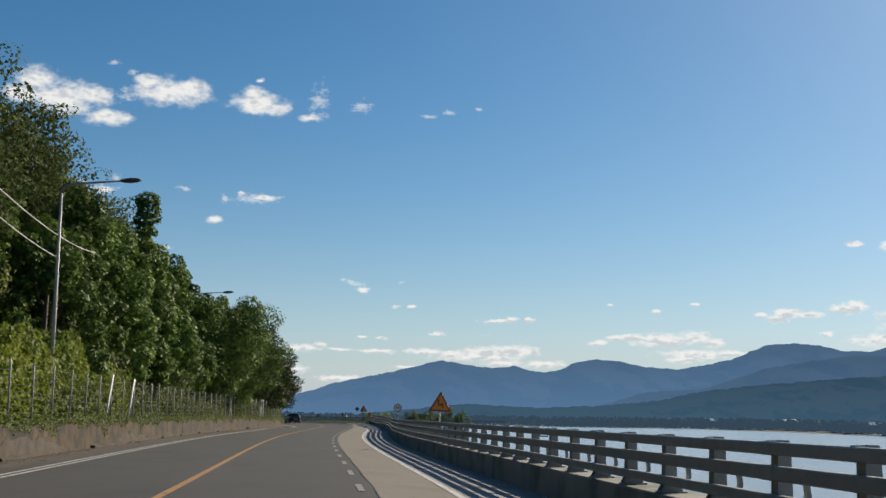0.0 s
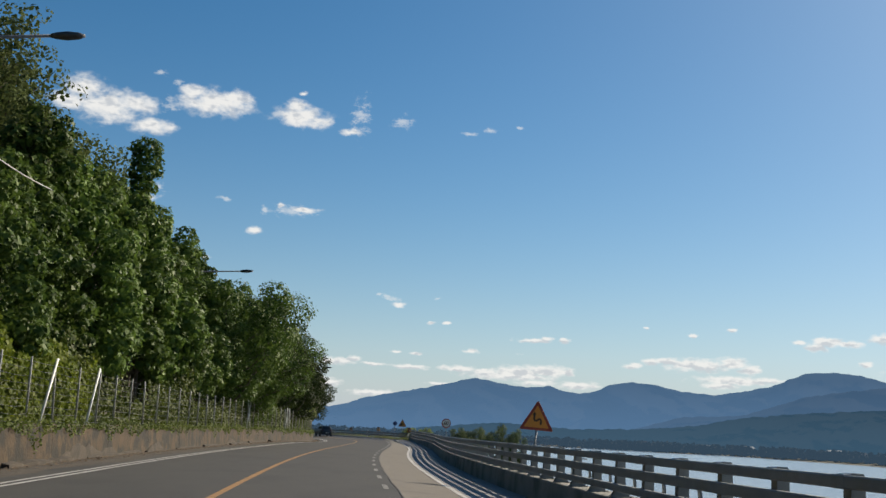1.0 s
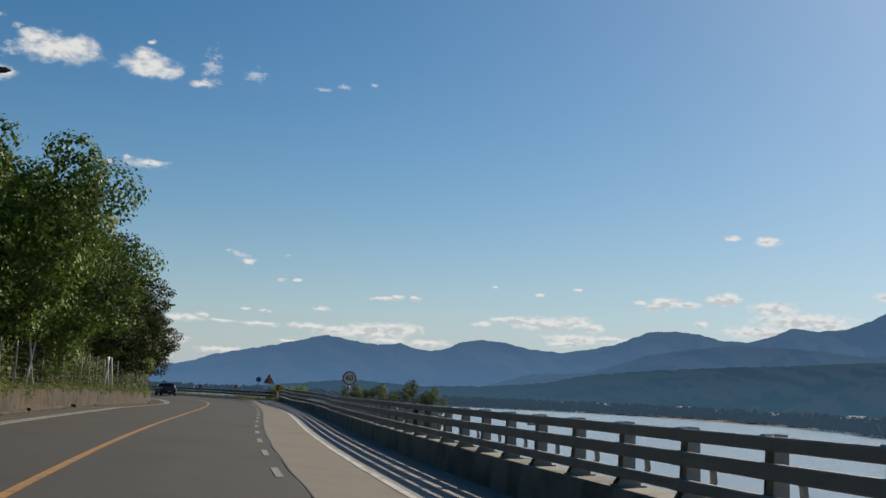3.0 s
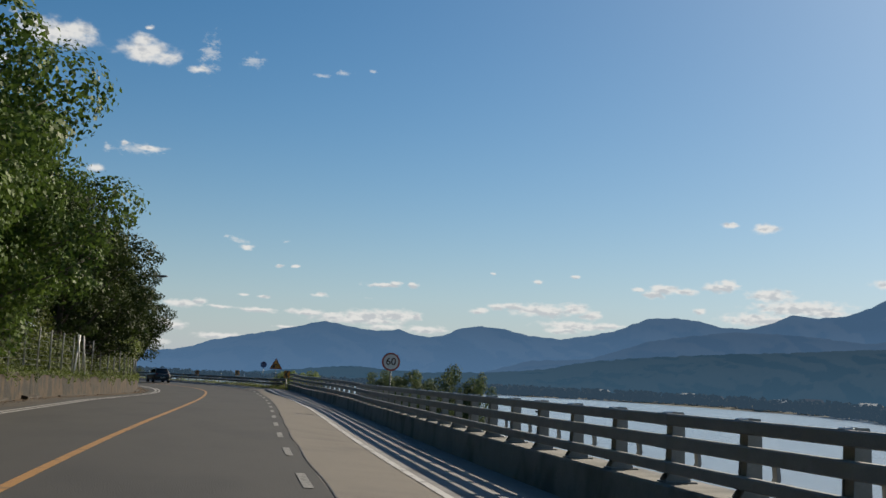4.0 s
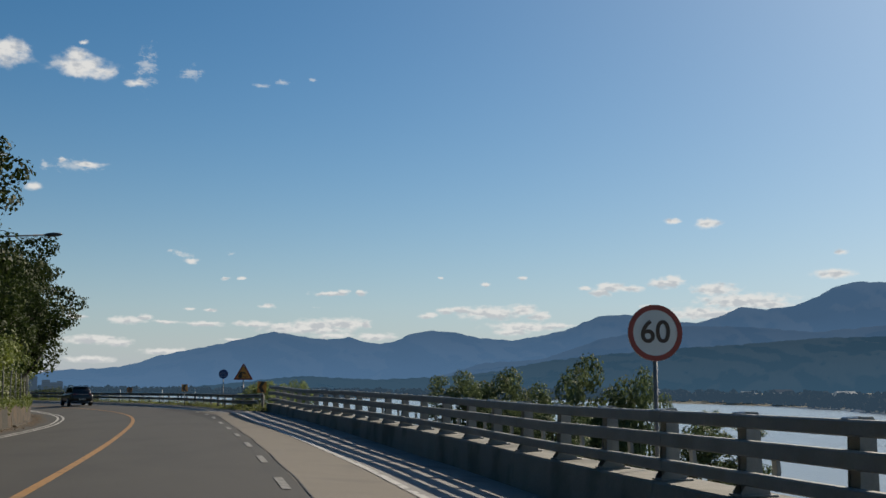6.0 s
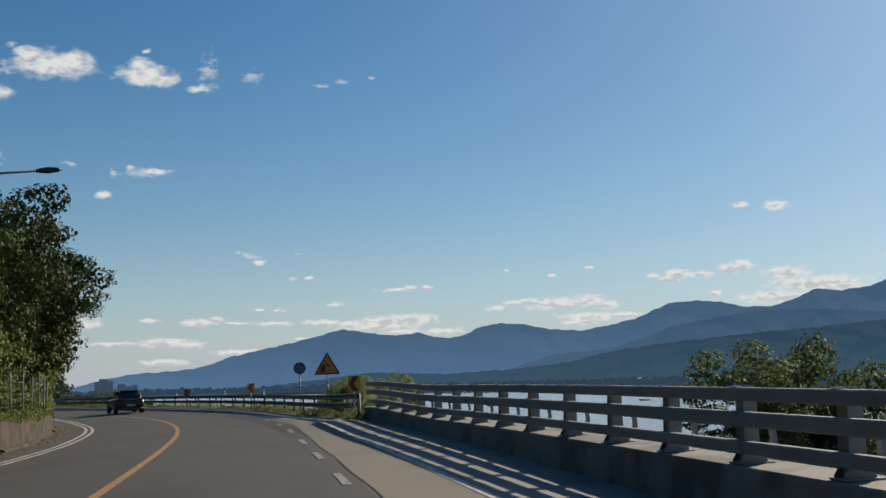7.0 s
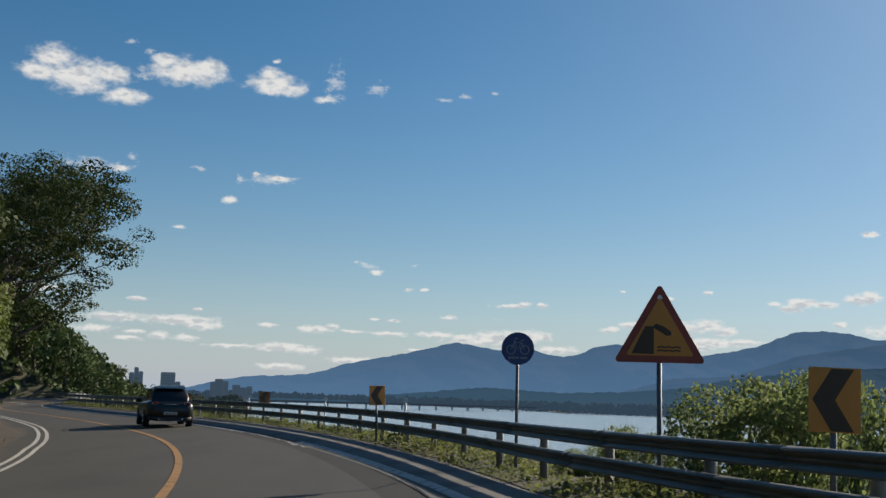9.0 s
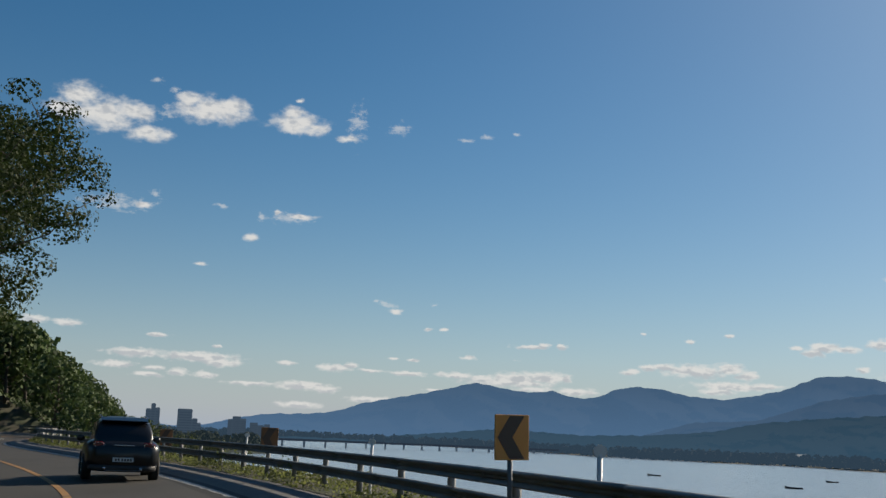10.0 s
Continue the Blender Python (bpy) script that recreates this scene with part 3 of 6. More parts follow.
M_WATER = bpy.data.materials.new("lake_water")
M_WATER.use_nodes = True
_t = M_WATER.node_tree
_b = _t.nodes["Principled BSDF"]
# pale base colour stands in for the sky's reflection on dark water
_b.inputs["Base Color"].default_value = (0.29, 0.345, 0.39, 1)
_b.inputs["Roughness"].default_value = 0.2
_b.inputs["IOR"].default_value = 1.33
_g = _t.nodes.new("ShaderNodeNewGeometry")
_n = _t.nodes.new("ShaderNodeTexNoise")
_n.inputs["Scale"].default_value, _n.inputs["Detail"].default_value, _n.inputs["Roughness"].default_value = 0.35, 8.0, 0.68
_t.links.new(_g.outputs["Position"], _n.inputs["Vector"])
_p = _t.nodes.new("ShaderNodeBump")
_p.inputs["Strength"].default_value, _p.inputs["Distance"].default_value = 0.75, 0.3
_t.links.new(_n.outputs["Fac"], _p.inputs["Height"])
_t.links.new(_p.outputs[0], _b.inputs["Normal"])
wx = np.array([-200.0, 0.0, 400.0, 1200.0, 2600.0, 4000.0])
wy = np.array([-2600.0, -800.0, 0.0, 400.0, 1200.0, 2400.0, 3000.0])
WX, WY = np.meshgrid(wx, wy)
widx = np.arange(WX.size).reshape(WX.shape)
wf = np.stack([widx[:-1, :-1], widx[:-1, 1:], widx[1:, 1:], widx[1:, :-1]], -1).reshape(-1, 4)
water = new("water", big_mesh("water", np.stack([WX.ravel(), WY.ravel(), np.full(WX.size, WATER_Z)], -1), wf, M_WATER))
tagged(water, "calm pale lake with small ripples below the road", "lake", kind="structure")


def ribbon(name, d0, d1, z, mat, s0, s1, label, category, parent=None, n=1.5, cols=1):
    mesh = Mesh()
    pts, fcs = [], []
    st = steps(s0, s1, n)
    for s in st:
        a, b = d0(s), d1(s)
        pts += [at(s, a + (b - a) * k / cols, z + dip(s, a + (b - a) * k / cols) + rise(s, a + (b - a) * k / cols)) for k in range(cols + 1)]
    w = cols + 1
    for i in range(len(st) - 1):
        fcs += [(i * w + k, i * w + k + 1, (i + 1) * w + k + 1, (i + 1) * w + k) for k in range(cols)]
    mesh.add(pts, fcs)
    ob = part(name, mesh, mat, parent)
    if category:
        tagged(ob, label, category, kind="structure")
    return ob


def verge_d(s):
    return line_d(s) - 0.75 + 0.18 * math.sin(s * 0.37) + 0.12 * math.sin(s * 1.3)


def shoulder_right(s):
    return rail_d(s) - 0.22 if s < 149 else beam_d(s) + 0.15


def edge_d(s):
    return float(np.interp(s, (-60, 116, 123, 146, 150.5, 152.8, 154.5, 157, 160.2, 164, 169, 176, 184), (3.08, 3.08, 2.92, 2.42, 2.2, 1.93, 1.74, 1.58, 1.49, 1.37, 1.28, 1.2, 1.15)))


def seam_d(s):
    return ramp(s, 147, 156, 1.45, 1.25)


road = ribbon("road", verge_d, seam_d, 0.0, M_ASPHALT, -60, 300, "worn grey asphalt two-lane road with patched surface", "road", cols=16)


def tan_right(s):
    return ramp(s, 143, 151, rail_d(s) - 0.22, edge_d(s)) if s < 151 else max(1.27, edge_d(s))


ribbon("shoulder", seam_d, tan_right, 0.0, M_SHOULDER, -60, 169, "pale tan concrete road shoulder beside the kerb", "shoulder", cols=4)
ribbon("gutter", lambda s: edge_d(s), lambda s: rail_d(s) - 0.2, 0.004, M_GUTTER, -60, 149.5, "grey concrete gutter along the kerb foot", "gutter", cols=2)
ribbon("road_edge", lambda s: tan_right(s) if s < 169 else 1.25, shoulder_right, 0.0, M_EDGE, 143, 300, "grey concrete strip along the guardrail foot", "road edge", cols=8)
ribbon("verge", lambda s: wall_d(s) + 0.02 if s < 190 else wall_d(s) - 4, verge_d, 0.0, M_DIRT, -60, 300, "dusty gutter strip with dry leaves under the wall", "verge", cols=2)
ribbon("roadside_strip", lambda s: beam_d(s) - 0.42 - 0.1 * math.sin(s * 0.9) * math.sin(s * 0.31), lambda s: 5.2, 0.012, M_SOIL, 149, 300, "weedy earth strip behind the guardrail", "roadside", cols=5)


M_SEAM = material("tar", (0.03, 0.029, 0.027), 0.7, spread=0.3, grain=3.0, bump=0.2)


def line(name, off, w, s0, s1, mat, label):
    ob = ribbon(name, lambda s: off(s) - w / 2, lambda s: off(s) + w / 2, 0.009, mat, s0, s1, "", "", road, 1.0)
    ob["label"] = label
    return ob


line("centre_line", lambda s: ramp(s, 163, 188, -2.27, -1.98), 0.16, -60, 300, M_YELLOW, "worn yellow centre line")
line("edge_line", lambda s: line_d(s) + 0.13, 0.12, -60, 300, M_WHITE, "white edge line")
line("edge_line", lambda s: line_d(s) - 0.15, 0.12, -60, 300, M_WHITE, "white edge line")
line("seam", lambda s: seam_d(s) + 0.02 + 0.02 * math.sin(s * 0.9), 0.022, -60, 166, M_SEAM, "dark tar seam beside the shoulder")
line("edge_line", lambda s: 0.98 + 0.05 * min(1.0, max(0.0, (s - 172) / 10)), 0.14, 164, 300, M_WHITE, "white edge line")
line("edge_line", edge_d, 0.15, -60, 176, M_WHITE, "white edge line")
line("edge_line", lambda s: ramp(s, 158, 174, 1.3, 1.09), 0.06, 158, 174, M_DASH, "faint worn white line")
s = -1.75
while s < 162:
    line("lane_dash", lambda s: 1.21, 0.13, s, s + 2.1, M_DASH, "short worn white lane dash")
    s += 5.65

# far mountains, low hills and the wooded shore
# the blue haze over the hills is glow mixed into these materials
M_RIDGE = haze_glow_material("far_ridge", (0.045, 0.090, 0.158), (0.005, 0.009, 0.008), 0.94, 260.0, 1.35)
M_SPUR = haze_glow_material("mid_ridge", (0.038, 0.076, 0.133), (0.004, 0.008, 0.008), 0.94, 170.0, 1.25)
M_LOW = haze_glow_material("low_hills", (0.0225, 0.050, 0.080), (0.002, 0.006, 0.004), 0.95, 100.0, 1.2)
MAIN_LEFT = [(-40, 0.3), (-24, 0.5), (-14, 0.5), (-10, 0.15), (-8.45, 0.24), (-6.67, 0.71), (-5.28, 0.91), (-3.58, 0.98), (-2.58, 1.08), (-1.73, 1.25), (-0.74, 1.62), (0.98, 1.97), (2.41, 2.27), (3.85, 2.6), (4.95, 2.88), (5.88, 2.72), (6.76, 2.56), (7.77, 2.48), (8.78, 2.6), (9.64, 2.36), (10.5, 2.27), (11.2, 2.4)]
MAIN_RIGHT = [(11.92, 2.78), (13.05, 2.95), (14.32, 2.84), (15.29, 2.58), (16.26, 2.5), (17.22, 2.43), (18.85, 2.7), (20.19, 3.03), (20.99, 3.4), (21.65, 3.64), (22.83, 3.7), (24.1, 3.6), (25.2, 3.3), (26.5, 3.25), (27.65, 3.56), (28.62, 4.0), (29.83, 3.86), (31.17, 4.0), (32.24, 4.4), (33.04, 4.85), (33.95, 5.09), (36, 5.0), (45, 4.5), (70, 3.5), (100, 2.5)]
SPUR = [(11.0, -0.3), (13.2, 0.55), (15.7, 1.28), (18.5, 1.45), (20.1, 1.94), (21.7, 2.5), (23.5, 2.79), (26.0, 3.1), (29, 3.0), (32, 2.7), (37, 3.1), (50, 3.0), (100, 2.0)]
LOW = [(-9.0, -0.3), (-4.0, -0.1), (0.26, 0.02), (3.7, 0.36), (6.3, 0.64), (10.0, 0.45), (13.5, 0.58), (16.3, 0.85), (18.7, 1.35), (21.7, 1.68), (25.8, 2.0), (28.6, 2.14), (31.9, 2.4), (35.7, 2.45), (45, 2.2), (100, 1.8)]


def ridge(name, profile, near, far, mat, label, rough):
    """A mountain side from its foot to its crest, with gullies, and a back slope."""
    az = np.arange(profile[0][0], profile[-1][0], 0.12)
    crest = np.interp(az, [p[0] for p in profile], [p[1] for p in profile])
    jit = np.array([noise.fractal(Vector((a * 2.2, 3.1, near * 0.01)), 1.0, 2.0, 4) for a in az])
    crest = crest + jit * rough
    rows = 26
    verts = []
    for j in range(rows + 1):
        v = j / rows
        for a, c in zip(az, crest):
            top = EYE_Z + math.tan(radians(c)) * far
            g = noise.fractal(Vector((a * 0.42 + v * 0.6, v * 2.4, near * 0.013)), 1.0, 2.1, 5)
            r = near + (far - near) * v + g * (far - near) * 0.55 * math.sin(math.pi * v)
            z = -8 + (top + 8) * (v ** 0.85) if v < 1 else top
            z += g * 40 * math.sin(math.pi * v) * (far / 4000)
            z = min(z, -8 + (top + 8) * (r / far) * max(v, 0.02) ** 0.55)
            verts.append((r * math.sin(radians(a)), 80 + r * math.cos(radians(a)), z))
    for a, c in zip(az, crest):
        verts.append(((far + 250) * math.sin(radians(a)), 80 + (far + 250) * math.cos(radians(a)), -20.0))
    n = len(az)
    ii = np.arange((rows + 2) * n).reshape(rows + 2, n)
    f = np.stack([ii[:-1, :-1], ii[:-1, 1:], ii[1:, 1:], ii[1:, :-1]], -1).reshape(-1, 4)
    ob = new(name, big_mesh(name, np.array(verts), f, mat, True))
    return tagged(ob, label, "mountain", kind="structure")


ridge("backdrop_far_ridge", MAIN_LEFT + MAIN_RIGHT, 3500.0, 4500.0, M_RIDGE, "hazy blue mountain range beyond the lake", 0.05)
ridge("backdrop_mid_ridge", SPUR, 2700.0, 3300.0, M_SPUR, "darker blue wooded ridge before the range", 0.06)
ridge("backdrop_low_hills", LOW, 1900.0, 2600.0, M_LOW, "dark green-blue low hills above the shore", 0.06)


# left retaining wall, in cast lengths
def holder(name, label, category, group="", kind="", m=None):
    ob = new(name)
    if m is not None:
        ob.matrix_world = m
    return tagged(ob, label, category, group, kind)


rng = random.Random(7)
wall_left = holder("wall_left", "low stained concrete retaining wall with a broken foot", "wall", kind="structure")
s, k = -24.0, 0
while s < 186.0:
    e = min(s + 7.5, 186.0)
    mesh = Mesh()
    top = 1.1 + rng.uniform(-0.03, 0.03)
    lean = rng.uniform(-0.02, 0.02)
    sec = [(0.06 + lean, -0.2), (0.03, 0.5), (0.0, top - 0.03), (-0.03, top), (-0.32, top + 0.01), (-0.36, top - 0.05), (-0.36, -0.2)]
    mesh.sweep(sec, steps(s + 0.012, e - 0.012, 1.25), wall_d)
    part("wall_block", mesh, M_WALL, wall_left)
    s, k = e, k + 1
# broken footing strip
s = -20.0
while s < 186.0:
    e = s + rng.uniform(3.0, 9.0)
    h, w = rng.uniform(0.06, 0.16), rng.uniform(0.1, 0.28)
    mesh = Mesh()
    st = steps(s, min(e, 186.0), 0.5)
    pts, fcs = [], []
    for q in st:
        j = rng.uniform(0.6, 1.15)
        o = wall_d(q) + 0.05
        pts += [at(q, o, -0.1), at(q, o + w * j, -0.1), at(q, o + w * j * 0.9, h * j * 0.7), at(q, o, h * j)]
    for i in range(len(st) - 1):
        fcs += [(i * 4 + a, i * 4 + (a + 1) % 4, i * 4 + 4 + (a + 1) % 4, i * 4 + 4 + a) for a in range(4)]
    fcs += [(0, 1, 2, 3), tuple(len(pts) - 1 - a for a in range(4))]
    mesh.add(pts, fcs)
    part("footing", mesh, M_SPALL, wall_left)
    s = e + rng.uniform(0.5, 5.0)

# patches where the face has broken away
for q0, q1, h in ((30.5, 41.5, 0.62), (52.0, 57.5, 0.5), (57.0, 60.0, 0.34), (66.0, 69.5, 0.4), (89.0, 93.0, 0.36)):
    st = steps(q0, q1, 0.35)
    edge = [h * min(1.0, 0.25 + 2.5 * min(i, len(st) - 1 - i) / len(st)) * rng.uniform(0.75, 1.1) for i in range(len(st))]
    pts, fcs = [], []
    for q, t_ in zip(st, edge):
        o = wall_d(q)
        pts += [at(q, o + 0.04, 0.02), at(q, o + 0.105 + rng.uniform(-0.01, 0.01), 0.0), at(q, o + 0.095 + rng.uniform(-0.012, 0.012), t_ * 0.6), at(q, o + 0.075, t_), at(q, o + 0.02, t_ + 0.03)]
    for i in range(len(st) - 1):
        fcs += [(i * 5 + a, i * 5 + a + 1, i * 5 + 6 + a, i * 5 + 5 + a) for a in range(4)]
    part("spalled_patch", Mesh().add(pts, fcs), M_SPALL, wall_left)

# dry leaves in the gutter
lv, lf = [], []
for i in range(5200):
    q = rng.uniform(-5, 190)
    dd = wall_d(q) + 0.15 + abs(rng.gauss(0, 0.35))
    c = at(q, dd, 0.012)
    a, r = rng.uniform(0, 6.3), rng.uniform(0.02, 0.06)
    n = len(lv)
    for j in range(4):
        lv.append((c.x + r * math.cos(a + j * 1.57) * (1 if j % 2 else 0.6), c.y + r * math.sin(a + j * 1.57) * (1 if j % 2 else 0.6), c.z + rng.uniform(0, 0.03)))
    lf.append((n, n + 1, n + 2, n + 3))
M_DRY = material("dry_leaf", (0.13, 0.085, 0.045), 0.9, spread=0.3, island=0.35, bump=0.0)
tagged(new("dry_leaves", big_mesh("dry_leaves", np.array(lv), np.array(lf), M_DRY)), "brown dry leaves scattered along the gutter", "leaves", kind="stuff")

# wire fence on the wall
fence = holder("wire_fence", "grey steel wire fence on the retaining wall", "fence", m=Matrix.Translation(at(60, -8.8, 1.05)))


def under(ob, parent):
    """Keeps a part where it is in the world, under a thing that is placed."""
    ob.parent = parent
    ob.matrix_parent_inverse = parent.matrix_world.inverted()
    return ob


pm = Mesh()
pm.tube([(0, 0, -0.05), (0, 0, 1.9), (0, 0, 1.93)], [0.034, 0.034, 0.02], 8)
post_data = pm.data("post", M_POST, True)
FENCE_S = []
s = 4.0
while s < 186:
    FENCE_S.append(s)
    s += 2.8
for q in FENCE_S:
    ob = new("post", post_data)
    ob.matrix_world = set_at(q, wall_d(q) - 0.2, 1.08) @ Matrix.Rotation(rng.uniform(-0.03, 0.03), 4, "Y") @ Matrix.Rotation(rng.uniform(-0.02, 0.02), 4, "X")
    under(ob, fence)
bm_ = Mesh()
bm_.tube([(0, 0, -0.05), (0, 1.45, 2.0)], 0.042, 8)
brace_data = bm_.data("brace", M_BRACE, True)
for q, side in ((49.7, 1), (55.3, 1), (98.0, 1), (99.6, -1), (121.4, 1), (124.6, -1), (123.1, -1)):
    ob = new("brace", brace_data)
    ob.matrix_world = set_at(q, wall_d(q) - 0.08, 1.08, 0 if side > 0 else 180)
    under(ob, fence)
wires = Mesh()
for i, h in enumerate((0.12, 0.33, 0.54, 0.75, 0.96, 1.17, 1.38, 1.59, 1.8)):
    for a, b in zip(FENCE_S, FENCE_S[1:]):
        sag = rng.uniform(0, 0.05)
        mid = (a + b) / 2
        j = rng.uniform(-0.012, 0.012)
        wires.tube([at(a, wall_d(a) - 0.16, 1.08 + h), at(mid, wall_d(mid) - 0.16 + j, 1.08 + h - sag), at(b, wall_d(b) - 0.16, 1.08 + h)], 0.006, 3, False)
ob = part("wire_mesh", wires, M_STEEL)
ob["kind"] = "stuff"
under(ob, fence)

# concrete kerb and the three-rail barrier over the lake
kerb = holder("kerb_wall", "weathered concrete kerb under the lakeside barrier", "kerb", kind="structure")
s = -30.0
while s < 149.5:
    e = min(s + 6.0, 149.8)
    sec = [(-0.2, -0.4), (-0.15, 0.28), (-0.125, 0.305), (0.46, 0.31), (0.49, 0.28), (0.5, -1.6), (-0.2, -1.6)]
    mesh = Mesh().sweep(sec, steps(s + 0.008, e - 0.008, 1.5), rail_d, lift=edge_rise)
    part("kerb_block", mesh, M_KERB, kerb)
    s = e

barrier = holder("lakeside_barrier", "grey galvanised three-rail steel barrier on the concrete kerb", "barrier", m=Matrix.Translation(at(60, 5.4, 0.36)))
RAILS = [("top_rail", 0.99, 1.13), ("middle_rail", 0.715, 0.875), ("lower_rail", 0.43, 0.565)]
for name, z0, z1 in RAILS:
    s = -28.0
    while s < 149.0:
        e = min(s + 8.0, 149.6)
        c = 0.016
        sec = [(-0.10 + c, z0), (-0.10, z0 + c), (-0.10, z1 - c), (-0.10 + c, z1), (0.01 - c, z1), (0.01, z1 - c), (0.01, z0 + c), (0.01 - c, z0)]
        mesh = Mesh().sweep(sec, steps(s + 0.004, e - 0.004, 1.5), rail_d, lift=edge_rise)
        under(part(name, mesh, M_RAIL), barrier)
        # sleeve over the joint
        if e < 149:
            g = 0.004
            sec2 = [(d + (g if d > -0.02 else -g), z + (g if z > (z0 + z1) / 2 else -g)) for d, z in sec]
            under(part("rail_sleeve", Mesh().sweep(sec2, [e - 0.16, e, e + 0.16], rail_d, lift=edge_rise), M_RAIL), barrier)
        s = e
# post: flared foot, front plate, curved back rib, cap
pm = Mesh()
for y in (-0.095, 0.08):
    pm.plate([(-0.07, 0.02), (0.25, 0.02), (0.25, 0.04), (0.17, 0.13), (0.16, 0.8), (0.14, 0.84), (0.012, 0.84), (0.012, 0.8), (-0.01, 0.13), (-0.07, 0.04)], y, y + 0.015)
pm.box((0.012, -0.08, 0.02), (0.035, 0.08, 0.81))
pm.box((0.135, -0.08, 0.02), (0.16, 0.08, 0.81))
pm.box((-0.09, -0.15, 0.0), (0.31, 0.15, 0.02), None, 0.005)
# bowed strut behind it
bow = [(0.14, 0.06), (0.27, 0.05), (0.36, 0.12), (0.40, 0.23), (0.385, 0.36), (0.33, 0.44), (0.24, 0.475), (0.15, 0.48)]
inner = [(0.15, 0.44), (0.23, 0.435), (0.30, 0.405), (0.345, 0.34), (0.355, 0.24), (0.325, 0.155), (0.26, 0.1), (0.14, 0.1)]
for a, b, c, e in zip(bow, bow[1:], inner[::-1], inner[-2::-1]):
    pm.plate([a, b, e, c], -0.05, 0.05)
post_mesh = pm.data("post", M_RAIL)
cm = Mesh()
cm.box((-0.075, -0.055, 0.815), (0.045, 0.055, 0.838), None, 0.01)
M_CAP = material("bright_zinc", (0.55, 0.56, 0.55), 0.35, metal=0.6, spread=0.1, bump=0.05)
cap_mesh = cm.data("post_cap", M_CAP)
s = -26.0
while s < 149.6:
    m = set_at(s, rail_d(s), 0.31 + edge_rise(s))
    ob = new("post", post_mesh)
    ob.matrix_world = m
    under(ob, barrier)
    for nm, me in (("post_cap", cap_mesh),):
        o2 = new(nm, me)
        o2.parent = ob
    s += 2.0

# W-beam guardrail round the bend
guard = holder("guardrail", "double corrugated zinc guardrail round the bend", "guardrail", m=Matrix.Translation(at(175, 2.9, 0)))
WAVE = [(0.0, -0.155), (0.045, -0.135), (0.05, -0.10), (-0.02, -0.05), (-0.02, -0.03), (0.02, 0.0), (-0.02, 0.03), (-0.02, 0.05), (0.05, 0.10), (0.045, 0.135), (0.0, 0.155)]
BEAM_SEC = [(-d * 1.2 - 0.03, z * 0.62) for d, z in WAVE] + [(-d * 1.2 - 0.024, z * 0.62) for d, z in WAVE[::-1]]
for zc in (0.845, 0.54):
    s = 149.25 if zc > 0.7 else 150.45
    while s < 296:
        e = min(s + 4.2, 296)
        under(part("beam", Mesh().sweep([(d, zc + z) for d, z in BEAM_SEC], steps(s, e + 0.25, 0.7), lambda q: beam_d(q) + (0.006 if int(s * 10) % 2 else 0.0)), M_BEAM, smooth=True), guard)
        s = e
# striped end shoes
M_STRIPE = bpy.data.materials.new("hazard_stripe")
M_STRIPE.use_nodes = True
_t = M_STRIPE.node_tree
_g = _t.nodes.new("ShaderNodeTexCoord")
_w = _t.nodes.new("ShaderNodeTexWave")
_w.bands_direction = "DIAGONAL"
_w.inputs["Scale"].default_value = 2.1
_t.links.new(_g.outputs["Object"], _w.inputs["Vector"])
_r = _t.nodes.new("ShaderNodeValToRGB")
_r.color_ramp.interpolation = "CONSTANT"
_r.color_ramp.elements[0].color, _r.color_ramp.elements[1].color = (0.05, 0.045, 0.04, 1), (0.5, 0.46, 0.4, 1)
_r.color_ramp.elements[1].position = 0.5
_t.links.new(_w.outputs["Fac"], _r.inputs[0])
_t.links.new(_r.outputs[0], _t.nodes["Principled BSDF"].inputs["Base Color"])
_t.nodes["Principled BSDF"].inputs["Roughness"].default_value = 0.7
for zc, s0 in ((0.845, 148.75), (0.54, 149.95)):
    mesh = Mesh()
    pts = []
    for i in range(9):
        a = -math.pi / 2 + math.pi * i / 8
        pts.append((-0.09 - 0.1 * math.cos(a) * 0.5, 0.1 * math.sin(a)))
    sec = [(d, zc + z) for d, z in pts] + [(-0.06, zc + 0.1), (-0.06, zc - 0.1)]
    mesh.sweep(sec, steps(s0, s0 + 0.55, 0.18), beam_d)
    under(part("end_shoe", mesh, M_STRIPE, label="striped end shoe", smooth=False), guard)
gm = Mesh()
gm.tube([(0, 0, -0.5), (0, 0, 0.9), (0, 0, 0.915)], [0.06, 0.06, 0.045], 10)
gm.box((-0.09, -0.06, 0.77), (-0.03, 0.06, 0.92), None, 0.01)
gm.box((-0.09, -0.06, 0.47), (-0.03, 0.06, 0.62), None, 0.01)
gpost = gm.data("post", M_BEAM, True)
s = 150.0
while s < 296:
    ob = new("post", gpost)
    ob.matrix_world = set_at(s, beam_d(s) + 0.13, 0)
    under(ob, guard)
    s += 2.65

# signs
M_RED = material("sign_red", (0.28, 0.042, 0.026), 0.45, spread=0.1, grain=6, fine=60, bump=0.03)
M_AMBER = material("sign_amber", (0.62, 0.24, 0.035), 0.45, spread=0.08, grain=5, fine=60, bump=0.03)
M_BLACK = material("sign_black", (0.06, 0.03, 0.015), 0.5, spread=0.1, bump=0.0)
M_SIGNWHITE = material("sign_white", (0.62, 0.62, 0.6), 0.45, spread=0.06, bump=0.02)
M_FADED = material("faded_sign_white", (0.24, 0.27, 0.33), 0.5, spread=0.2, grain=30, bump=0.0)
M_BLUE = material("sign_blue", (0.012, 0.045, 0.17), 0.4, spread=0.1, grain=5, fine=60, bump=0.02)
